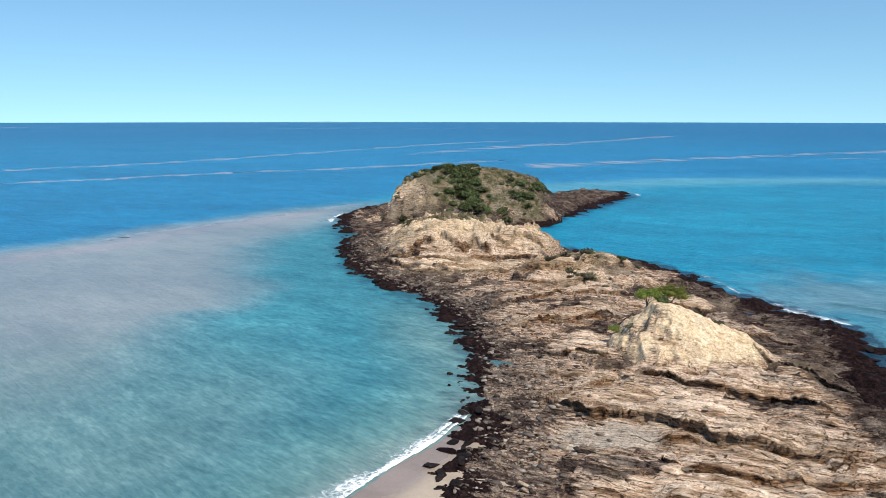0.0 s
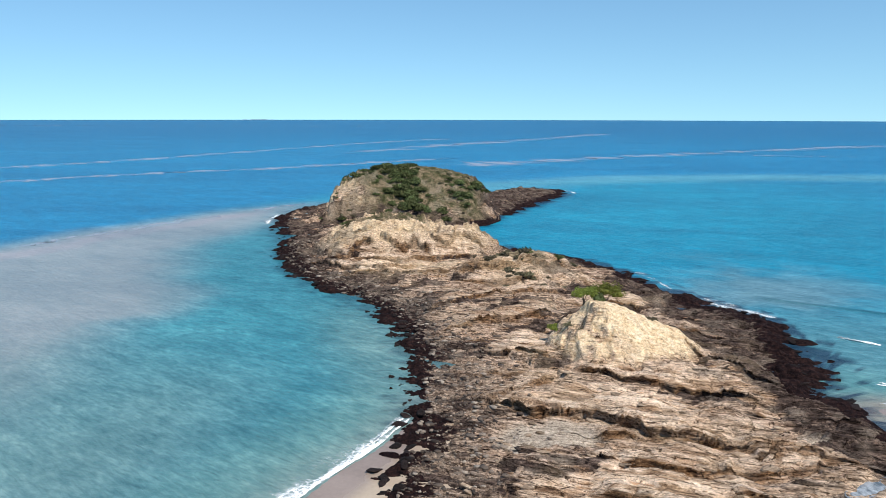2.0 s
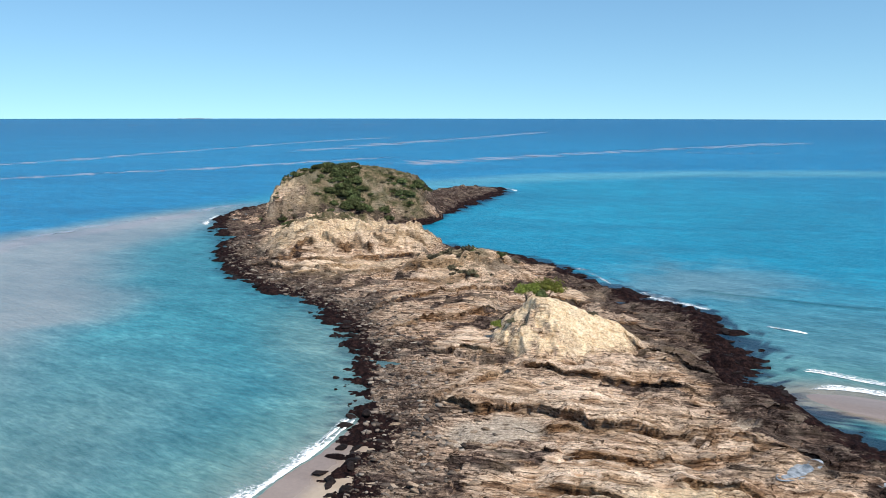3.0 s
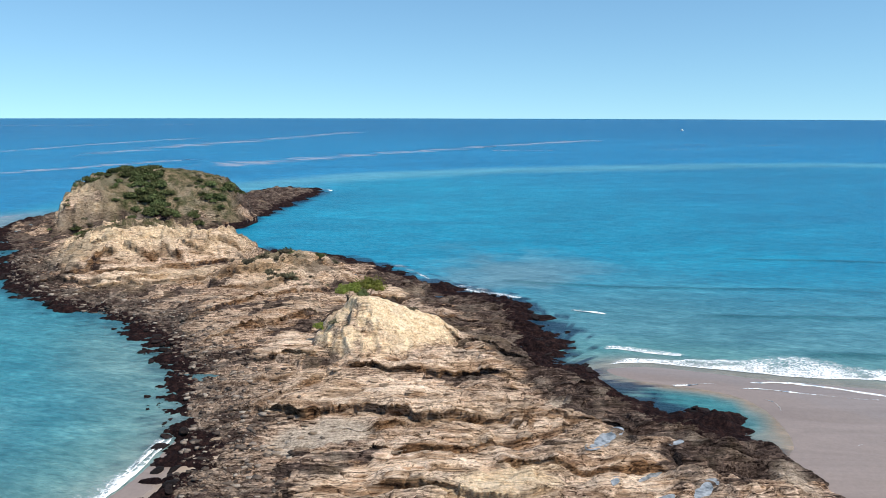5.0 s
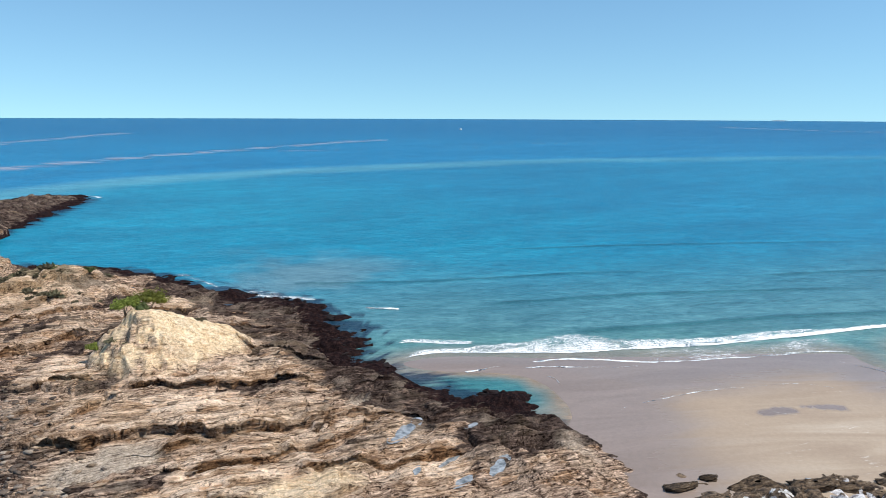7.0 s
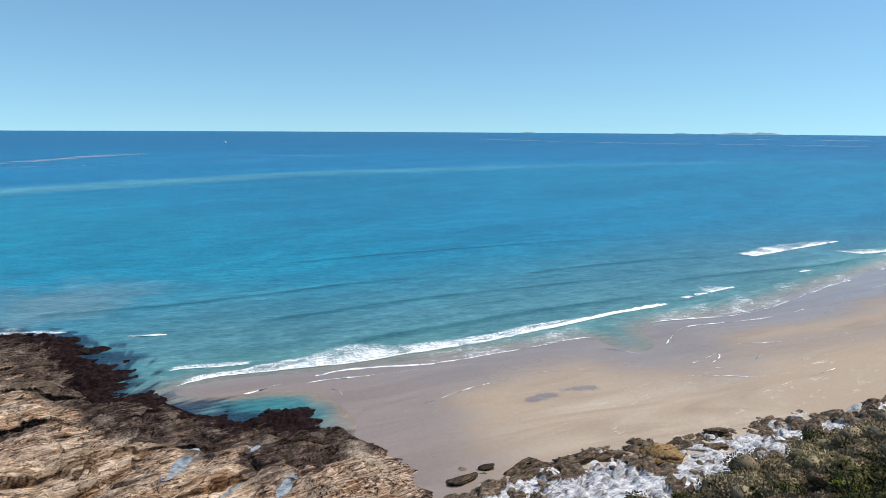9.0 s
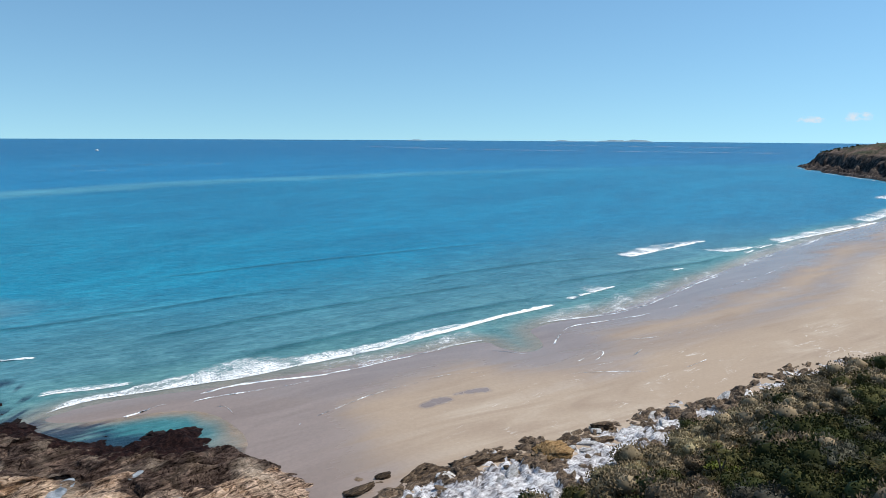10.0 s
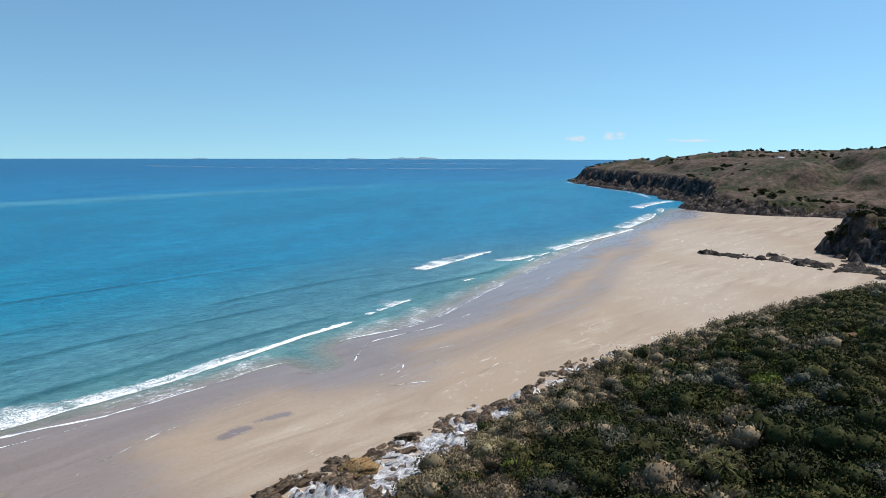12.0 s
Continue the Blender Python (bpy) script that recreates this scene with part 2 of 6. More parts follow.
    if by_attr:
        weed = k.ramp(k.noise(k.pos(), 1.6, 8, 0.78), (0.36, (0.005, 0.003, 0.004)), (0.5, (0.015, 0.008, 0.008)), (0.62, (0.042, 0.021, 0.018)), (0.74, (0.095, 0.055, 0.040)))
        edge = k.calc("ADD", k.attr("weed"), k.calc("MULTIPLY", k.calc("SUBTRACT", k.noise(k.pos((0.3, 1.2, 1), STRIKE), 0.8, 8, 0.74), 0.5), 2.0))
        col = k.mix(k.span(edge, 0.40, 0.56), col, weed)
    nb = k.bump(cr, 0.8, 0.12, k.bump(fine, 1.0, 0.16, k.bump(grain, 0.9, 0.08)))
    return k.done(col, nb)


def loose_rock_material(name, *stops):
    k = Mat(name, 0.92, 0.25)
    n = k.noise(k.pos((1.1, 3.0, 5.0), STRIKE), 1.0, 8, 0.68, 0.3)
    g = k.noise(k.pos(), 6.0, 6, 0.7)
    col = k.ramp(n, *stops)
    col = k.hue(col, k.span(k.random(), 0, 1, 0.6, 1.3))
    col = k.mix(1.0, col, k.ramp(g, (0.3, (0.65, 0.64, 0.63)), (0.6, (1.05, 1.05, 1.05))), "MULTIPLY")
    return k.done(col, k.bump(n, 0.8, 0.25, k.bump(g, 0.6, 0.08)))


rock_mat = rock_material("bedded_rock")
slab_mat = loose_rock_material("slab_rock", (0.3, (0.12, 0.085, 0.06)), (0.48, (0.33, 0.235, 0.16)), (0.62, (0.46, 0.35, 0.25)), (0.8, (0.34, 0.2, 0.1)))
dark_rock_mat = loose_rock_material("dark_rock", (0.34, (0.006, 0.004, 0.004)), (0.55, (0.018, 0.011, 0.010)), (0.75, (0.06, 0.038, 0.03)))
white_rock_mat = loose_rock_material("white_rock", (0.3, (0.2, 0.18, 0.16)), (0.45, (0.5, 0.48, 0.46)), (0.6, (0.75, 0.74, 0.73)))
brown_rock_mat = loose_rock_material("brown_rock", (0.3, (0.05, 0.036, 0.026)), (0.5, (0.17, 0.12, 0.08)), (0.66, (0.30, 0.21, 0.13)), (0.8, (0.4, 0.34, 0.28)))


def sand_material():
    k = Mat("sand", 0.85, 0.3)
    big = k.noise(k.pos((1, 1, 1)), 0.035, 5, 0.6, 0.6)
    flow = k.noise(k.pos((0.035, 0.22, 1), -36), 1.0, 7, 0.62, 0.8)
    fine = k.noise(k.pos(), 2.0, 8, 0.75)
    dry = k.ramp(flow, (0.3, (0.325, 0.242, 0.178)), (0.5, (0.41, 0.318, 0.235)), (0.7, (0.49, 0.40, 0.31)))
    dry = k.mix(k.span(big, 0.45, 0.62), dry, (0.40, 0.305, 0.222))
    wetc = k.ramp(flow, (0.3, (0.23, 0.175, 0.145)), (0.7, (0.32, 0.25, 0.21)))
    w = k.calc("ADD", k.attr("wet"), k.calc("MULTIPLY", k.calc("SUBTRACT", flow, 0.5), 0.9))
    wet = k.span(w, 0.15, 0.95)
    col = k.mix(wet, dry, wetc)
    lace = k.noise(k.pos((0.045, 0.2, 1), -30), 1.0, 5, 0.55, 1.2)
    line = k.span(k.calc("ABSOLUTE", k.calc("SUBTRACT", lace, 0.5)), 0.0, 0.006, 0.8, 0)
    gate = k.calc("MULTIPLY", k.attr("lace"), k.span(k.noise(k.pos(), 0.25, 4), 0.48, 0.6))
    col = k.mix(k.calc("MULTIPLY", line, gate), col, (0.78, 0.74, 0.68))
    col = k.mix(k.calc("MULTIPLY", k.attr("speck"), 0.6), col, (0.50, 0.42, 0.34))
    speck = k.span(k.noise(k.pos((0.25, 0.6, 1), -20), 1.0, 9, 0.75), 0.57, 0.66)
    col = k.mix(k.calc("MULTIPLY", speck, k.attr("speck")), col, (0.70, 0.66, 0.60))
    col = k.mix(1.0, col, k.ramp(fine, (0.3, (0.88, 0.88, 0.88)), (0.7, (1.05, 1.05, 1.05))), "MULTIPLY")
    return k.done(col, k.bump(fine, 0.25, 0.06), k.span(wet, 0, 1, 0.9, 0.22))


sand_mat = sand_material()


def water_material():
    k = Mat("sea_water", 0.35, 0.12)
    col = k.attr("tint", True)
    # drifting shades of the water, long across the wind
    drift = k.noise(k.pos((0.006, 0.02, 1), -12), 1.0, 6, 0.6, 0.6)
    col = k.mix(1.0, col, k.ramp(drift, (0.38, (0.84, 0.88, 0.90)), (0.62, (1.15, 1.11, 1.08))), "MULTIPLY")
    mid = k.noise(k.pos((0.06, 0.16, 1), -42), 1.0, 6, 0.65, 0.3)
    col = k.mix(1.0, col, k.ramp(mid, (0.38, (0.92, 0.94, 0.95)), (0.62, (1.08, 1.06, 1.05))), "MULTIPLY")
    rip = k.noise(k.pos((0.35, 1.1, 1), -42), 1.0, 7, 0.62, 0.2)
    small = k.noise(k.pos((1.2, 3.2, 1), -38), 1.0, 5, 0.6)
    # chop: the light and dark of wavelets painted into the colour
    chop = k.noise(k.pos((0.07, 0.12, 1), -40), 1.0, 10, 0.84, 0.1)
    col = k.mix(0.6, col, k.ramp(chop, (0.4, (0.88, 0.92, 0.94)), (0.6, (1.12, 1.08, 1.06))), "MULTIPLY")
    # swells: shading painted into the colour, a darker landward face, a lighter back
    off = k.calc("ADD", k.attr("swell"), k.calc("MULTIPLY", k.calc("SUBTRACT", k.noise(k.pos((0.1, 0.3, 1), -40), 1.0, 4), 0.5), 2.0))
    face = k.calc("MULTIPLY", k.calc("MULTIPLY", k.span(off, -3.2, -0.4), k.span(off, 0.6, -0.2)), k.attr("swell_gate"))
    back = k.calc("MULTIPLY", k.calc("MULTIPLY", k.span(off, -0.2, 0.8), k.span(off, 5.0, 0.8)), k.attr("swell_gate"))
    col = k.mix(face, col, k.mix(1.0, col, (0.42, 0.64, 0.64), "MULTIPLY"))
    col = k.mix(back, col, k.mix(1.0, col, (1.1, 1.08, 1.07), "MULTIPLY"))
    nb = k.bump(back, 0.6, 0.4, k.bump(rip, 0.8, 0.7, k.bump(small, 0.6, 0.2)))
    parts = k.n("SeparateColor")
    k.put(k.attr("tint", True), parts.inputs[0])
    clear_water = k.span(parts.outputs[0], 0.06, 0.24, 1.0, 0.3)
    # ripples at four scales, their glint and shade painted as lighter and darker streaks
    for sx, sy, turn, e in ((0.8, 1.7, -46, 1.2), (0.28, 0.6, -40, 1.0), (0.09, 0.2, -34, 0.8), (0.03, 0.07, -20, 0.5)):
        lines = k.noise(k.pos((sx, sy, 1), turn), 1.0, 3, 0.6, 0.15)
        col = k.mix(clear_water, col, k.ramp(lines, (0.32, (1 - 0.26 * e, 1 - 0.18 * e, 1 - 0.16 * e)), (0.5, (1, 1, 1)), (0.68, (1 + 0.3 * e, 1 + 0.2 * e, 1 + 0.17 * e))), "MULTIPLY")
    return k.done(col, nb)


water_mat = water_material()


def foam_material():
    """White lace of broken water; 'cover' says how thick it lies."""
    k = Mat("foam", 0.8, 0.2)
    lace = k.noise(k.pos((1.1, 1.5, 1), -36), 1.0, 10, 0.84, 0.6)
    w = k.n("VectorMath")
    w.operation = "ADD"
    k.put(k.pos((0.9, 0.7, 1), -36), w.inputs[0])
    k.put(k.calc("MULTIPLY", lace, 1.4), w.inputs[1])
    fil = k.span(k.voronoi(w.outputs[0], 2.6, "DISTANCE_TO_EDGE"), 0.0, 0.28, 1.0, 0.0)
    v = k.calc("ADD", k.calc("MULTIPLY", k.calc("SUBTRACT", lace, 0.28), 1.9), k.calc("MULTIPLY", fil, 0.3))
    a = k.span(k.calc("ADD", k.calc("SUBTRACT", v, 1.05), k.attr("cover")), -0.12, 0.3)
    k.put(a, k.b.inputs["Alpha"])
    return k.done((0.86, 0.88, 0.88))


foam_mat = foam_material()


def slick_material():
    """Pinkish-grey slicks of drifting algae."""
    k = Mat("algae_slick", 0.5, 0.3)
    lace = k.noise(k.pos((0.012, 0.05, 1), -12), 1.0, 8, 0.7, 0.8)
    a = k.span(k.calc("ADD", k.calc("SUBTRACT", lace, 1.0), k.attr("cover")), -0.2, 0.5, 0, 0.5)
    k.put(a, k.b.inputs["Alpha"])
    return k.done((0.46, 0.50, 0.58))


slick_mat = slick_material()


def hill_material(name, stops, turfy):
    k = Mat(name, 0.95, 0.15)
    n = k.noise(k.pos((1, 1.6, 2), -30), 0.022, 11, 0.76, 0.5)
    f = k.noise(k.pos(), 0.22, 10, 0.84)
    col = k.ramp(n, *stops)
    cliff = k.ramp(k.noise(k.pos((0.3, 0.16, 0.22), 30), 1.0, 9, 0.74, 0.8), (0.38, (0.010, 0.009, 0.010)), (0.49, (0.042, 0.034, 0.032)), (0.57, (0.11, 0.088, 0.078)), (0.66, (0.25, 0.21, 0.18)))
    col = k.mix(k.attr("cliff"), col, cliff)
    col = k.mix(1.0, col, k.ramp(f, (0.40, (0.34, 0.36, 0.34)), (0.58, (1.25, 1.22, 1.2))), "MULTIPLY")
    return k.done(col, k.bump(f, 0.9, turfy))


far_hill_mat = hill_material("heath", ((0.36, (0.030, 0.040, 0.018)), (0.45, (0.068, 0.066, 0.036)), (0.53, (0.135, 0.095, 0.072)), (0.68, (0.19, 0.132, 0.098))), 1.2)
soil_mat = hill_material("heath_soil", ((0.3, (0.03, 0.028, 0.015)), (0.55, (0.09, 0.065, 0.04)), (0.75, (0.2, 0.12, 0.07))), 0.3)


def leaf_material(name, dark, light, tip=None):
    """Foliage that varies from leaf to leaf and from plant to plant."""
    k = Mat(name, 0.75, 0.08)
    speck = k.span(k.noise(k.pos(local=True), 9.0, 6, 0.8), 0.38, 0.62)
    col = k.mix(k.calc("MULTIPLY", k.calc("ADD", k.island(), speck), 0.5), dark, light)
    if tip:
        col = k.mix(k.span(k.attr("top"), 0.35, 0.95), col, tip)
    col = k.hue(col, k.span(k.random(), 0, 1, 0.7, 1.35), k.span(k.random(), 0, 1, 0.485, 0.515))
    k.b.inputs["Subsurface Weight"].default_value = 0.0
    return k.done(col)


leaf_green = leaf_material("leaf_green", (0.012, 0.016, 0.005), (0.076, 0.080, 0.025))
leaf_olive = leaf_material("leaf_olive", (0.018, 0.018, 0.006), (0.115, 0.100, 0.036))
leaf_tan = leaf_material("leaf_tan", (0.045, 0.036, 0.018), (0.25, 0.195, 0.112), (0.37, 0.29, 0.18))
leaf_grey = leaf_material("leaf_grey", (0.026, 0.027, 0.018), (0.15, 0.14, 0.10))
leaf_lime = leaf_material("leaf_lime", (0.075, 0.095, 0.018), (0.25, 0.27, 0.06))
islet_green = leaf_material("islet_green", (0.026, 0.036, 0.013), (0.125, 0.14, 0.055))
islet_grey = leaf_material("islet_grey", (0.05, 0.045, 0.028), (0.17, 0.145, 0.09))
leaf_dark = leaf_material("leaf_dark", (0.009, 0.013, 0.005), (0.048, 0.053, 0.019))


def bark_material():
    k = Mat("bark", 0.9)
    n = k.noise(k.pos((6, 6, 1.5), local=True), 1.0, 6)
    return k.done(k.ramp(n, (0.3, (0.05, 0.04, 0.03)), (0.7, (0.2, 0.16, 0.125))), k.bump(n, 0.6, 0.03))


bark_mat = bark_material()


def plain(name, colour, rough=0.8):
    k = Mat(name, rough)
    n = k.noise(k.pos(), 1.5, 6, 0.7)
    return k.done(k.mix(1.0, colour, k.ramp(n, (0.3, (0.8, 0.8, 0.8)), (0.7, (1.05, 1.05, 1.05))), "MULTIPLY"))


paint_mat, roof_mat, dark_glass = plain("white_paint", (0.78, 0.77, 0.74)), plain("roof_sheet", (0.55, 0.56, 0.57), 0.4), plain("window_glass", (0.03, 0.04, 0.05), 0.1)
# blue-grey land colour with the distance haze put into it
far_land_mat = plain("far_land", (0.20, 0.30, 0.36))


def cloud_material():
    """Soft white cloud far away, part of the sky's backdrop."""
    k = Mat("cloud_backdrop", 1.0, 0.0)
    n = k.noise(k.pos((0.02, 0.02, 0.035)), 1.0, 6, 0.6)
    a = k.span(k.calc("ADD", k.attr("cover"), k.calc("MULTIPLY", k.calc("SUBTRACT", n, 0.5), 1.6)), 0.25, 0.95, 0, 0.8)
    k.put(a, k.b.inputs["Alpha"])
    # the cloud's sunlit white is set as a glow of its own
    k.put((0.78, 0.84, 0.92), k.b.inputs["Emission Color"])
    k.b.inputs["Emission Strength"].default_value = 1.0
    return k.done((0.0, 0.0, 0.0))


cloud_mat = cloud_material()


# ---- the plan: outlines in metres ----
WEST_SHORE = [(-14, 20), (-4, 42), (0.2, 55), (0.7, 60.5), (2.6, 69), (3.6, 78), (3.4, 87), (3.7, 99), (0.4, 112.5), (-6.6, 123.7),
              (-15, 135.7), (-23, 157), (-25, 178), (-31, 205), (-33, 222), (-30, 243), (-19, 255)]
SPIT = [(4, 262), (26, 276), (46, 292), (60, 306), (69, 311), (78, 291), (57, 256), (45, 233), (29, 208), (23.5, 195), (21.5, 178)]
EAST_SHORE = [(32, 164), (40.5, 156), (46, 147), (50.5, 130), (53.5, 117), (60, 106), (59.5, 94), (56, 83), (50, 75), (51, 68),
              (52, 60), (53, 55), (57, 51), (56.5, 46), (55, 41), (54, 36), (50, 30), (40, 20), (10, 12)]
ROCK = soft_line(WEST_SHORE + SPIT + EAST_SHORE, 2, True)
# the water's edge along the main beach, from the lagoon to the far headland
BEACH_EDGE = [(54.5, 43), (56.8, 43.6), (59.2, 45.6), (61.8, 49.8), (63.2, 54.6), (61.8, 58.4), (58, 61.8), (54.8, 65.5), (53.5, 70), (58, 69.2), (62.4, 66.2), (72, 57), (83, 48),
              (97, 38.3), (104, 32.5), (100.5, 29.5), (99.3, 25.5), (102.6, 23.2), (107.5, 25), (112, 28.6), (120, 25), (134, 14.5), (157, 6.7), (174, 1), (205, -11), (252, -29), (313, -58),
              (372, -83), (440, -108)]
BEACH = soft_line(BEACH_EDGE + [(440, -150), (400, -260), (0, -260), (-20, 0), (40, 30), (50, 38)], 2, True)
COVE = soft_line([(-90, -40), (-45, 12), (-24, 33), (-13, 48), (-7.5, 55.4), (-4.9, 59.5), (-0.3, 65), (3.5, 72), (9, 76), (14, 60), (14, -40)], 1, True)
SCRUB_EDGE = [(-60, 18), (0, 26), (22, 26), (40, 20), (50, 14), (58, 9), (66, 4.5), (76, -1), (84, -7), (93, -10.5), (109, -26), (125, -41),
              (140, -59), (152, -80), (160, -110)]
SCRUB = soft_line(SCRUB_EDGE + [(160, -330), (-200, -330), (-200, 0)], 1, True)
BOULDERS = soft_line([(44, 32), (50, 27), (56.6, 25.2), (62, 22.4), (67.5, 19), (71.5, 12.5), (77, 10.5), (85.5, 5), (90.5, -2), (103, -7.5),
                      (111, -14), (116, -24), (134, -42), (150, -62), (150, -80), (100, -60), (40, 0), (20, 30)], 1, True)
FAR_HEAD = soft_line([(900, -76), (830, -84), (730, -94), (643, -114), (585, -120), (530, -117), (497, -128), (470, -116), (440, -108), (405, -116), (385, -128),
                      (374, -146), (367, -172), (345, -205), (300, -250), (260, -420), (500, -700), (900, -700), (1020, -300), (960, -110)], 1, True)
SPUR = soft_line([(252, -108), (238, -100), (220, -100), (206, -104), (196, -112), (188, -140), (190, -230), (300, -260), (320, -200), (285, -140), (266, -118)], 1, True)


# ---- heights ----
def dome(x, y, cx, cy, left, right, front, back, power):
    """1 at the top, 0 on the foot of a mound with different reach to each side."""
    dx, dy = x - cx, y - cy
    r = np.sqrt((dx / np.where(dx < 0, left, right)) ** 2 + (dy / np.where(dy < 0, front, back)) ** 2)
    return np.clip(1 - r ** power, 0, 1)


def saw(v, period, seed, u):
    """Steps that rise steeply on the near side and fall away gently, broken along their length."""
    q = v / period + 0.55 * vnoise(u * 0.045, v * 0.11, seed) + 0.12 * vnoise(u * 0.35, v * 0.35, seed + 3)
    k = np.floor(q)
    f = q - k
    size = 0.55 + 0.45 * vnoise(u * 0.06 + 7.3 * k, k * 3.7, seed + 7)
    a = max(0.08, 0.42 / period)
    return size * np.where(f < a, f / a, 1 - (f - a) / (1 - a))


@kept
def shore_in(x, y):
    return inside_dist(x, y, ROCK)


@kept
def mounds(x, y):
    wob = 1.2 * fbm(x / 6, y / 6, 3, 61)
    xm, ym = x + wob, y + 1.2 * fbm(x / 6, y / 6, 3, 62)
    cone = dome(xm, ym, 28.5, 88.8, 7.0, 13.5, 10.3, 9.0, 1.75)
    knoll = dome(xm, ym, 26, 131, 14, 15, 9, 12, 2.0)
    ridge = np.maximum(dome(xm, ym, 2, 163, 18, 20, 13, 34, 2.4), 0.75 * dome(xm, ym, 17, 158, 10, 10, 8, 10, 2.2))
    hx, hy = x + 2.5 * fbm(x / 11, y / 11, 4, 65), y + 2.5 * fbm(x / 11, y / 11, 4, 66)
    wide = np.clip(1 - np.abs((hx - 9.5) / np.where(hx < 9.5, 27.5, 26.5)) ** 5, 0, 1)
    steep = 20 - 10 * step(4, -10, hx)    # the west face stands steeper
    hill = wide * np.clip((hy - 203) / steep, 0, 1) ** 0.8 * np.clip(1 - ((hy - 226) / 26).clip(0) ** 3, 0, 1)
    return cone, knoll, ridge, hill


@kept
def bedding(x, y):
    """Places along and across the beds, and how broken they are."""
    turn = 0.445 * (1 - 0.75 * step(85, 150, y))
    u = 0.9 * x - 0.44 * y
    v = 0.89 * y + turn * x + 1.1 * fbm(x / 15, y / 15, 3, 12) + 0.5 * fbm(x / 4.5, y / 4.5, 3, 14)
    return u, v, step(-0.25, 0.2, fbm(x / 17, y / 13, 3, 18)) * 0.75 + 0.25


# the main ledges: height, how far the bed behind them runs, and their line with the higher side on its left
SCARPS = [
    (1.3, 6.0, [(23, 79.5), (26.3, 77.9), (30.4, 74.2), (35.9, 72.8), (40, 68.5)]),
    (1.7, 6.5, [(10, 73), (12.6, 70.8), (14.8, 67.8), (19.1, 67.4), (21.1, 67.4), (24.7, 64.3), (26.2, 61.6), (30, 60.7), (36, 57.8)]),
    (0.9, 2.5, [(17.8, 63.2), (21.9, 62.1), (25.5, 61.6)]),
    (0.9, 5.0, [(19, 58.5), (20.9, 57.5), (24.2, 54.4), (27.9, 54.4), (35.3, 54.6), (42.3, 52.6)]),
    (0.9, 3.0, [(11, 71.5), (13.5, 72.8), (16.1, 74.9), (20.2, 77.6)]),
    (1.2, 6.0, [(9, 99.5), (11.3, 100.4), (16.3, 100.7), (22.3, 103.2), (29, 105.8)]),
    (1.1, 5.0, [(13, 90.5), (16.4, 88.1), (19.5, 85.8), (21.5, 84.8)]),
    (1.1, 4.0, [(38, 88.5), (41.2, 83), (42.5, 78), (46, 73.5)]),
    (1.4, 7.0, [(-7, 149.5), (1.9, 146.5), (14.2, 149.5), (22, 150)]),
    (1.4, 6.0, [(-17, 152), (-7.6, 144.8), (4, 135.2), (14, 134.0)]),
    (1.3, 6.0, [(8, 110), (10.7, 111.7), (20.8, 116.6), (33, 120.6)]),
    (1.1, 4.0, [(-10.9, 139.7), (-2.4, 137.6), (8, 139.4)]),
    (1.2, 5.0, [(17, 52.5), (19.7, 50.7), (22.8, 48.4), (25.7, 46.2), (31, 44.5)]),
    (0.9, 3.5, [(34, 57.3), (36.1, 56.4), (41.6, 54.3), (48, 51.6)]),
    (0.8, 3.0, [(38, 66.4), (40.1, 65.3), (45.7, 63.8), (49, 60.5)]),
    (0.9, 3.5, [(28, 51), (33, 49.2), (38, 46.2), (44, 44.5)]),
    (1.5, 4.0, [(-12, 153.5), (-8, 151.5), (-4, 152.8), (-1, 151.6)]), (1.9, 4.0, [(0, 153.5), (3, 150.8), (8, 152.5), (11, 150.8)]), (1.6, 4.0, [(10.5, 154), (14, 152), (18, 153.4), (23, 154)]),
    (1.2, 3.0, [(-7, 158.5), (-3, 156.6), (1, 158)]), (1.3, 3.0, [(3, 157.2), (7, 155.6), (11, 157.5)]), (1.2, 3.0, [(12, 158.5), (16, 156.5), (21, 158)]), (1.0, 3.0, [(-4, 162), (3, 160.5), (9, 162), (15, 161)]),
    (1.5, 6.0, [(14, 128.5), (20, 126), (28, 127.5), (36, 130)]), (1.0, 4.0, [(44, 262), (56, 272), (68, 292)]), (0.9, 4.0, [(34, 238), (44, 250), (52, 262)]),
    (0.8, 3.0, [(8, 84), (12, 81), (17, 79.6)]), (0.8, 3.0, [(6, 95), (10, 93), (15, 93.6)]), (0.8, 3.0, [(42, 97), (48, 92.5), (53, 89)]),
    (1.0, 4.0, [(30, 112), (38, 108), (46, 106.5)]), (0.9, 3.0, [(12, 126), (19, 123), (28, 122.5)]), (1.0, 4.0, [(36, 126), (42, 121), (48, 119)])]


# wide bare bedding planes: middle and reach to each side
BARE_BEDS = [(25, 68.5, 10.5, 10, 5.5, 6.5), (20.5, 92, 5, 4, 7, 7), (20, 53, 10, 13, 4, 4), (37.5, 44.5, 5, 5.5, 5, 4.5), (2, 143, 12, 14, 4, 4)]


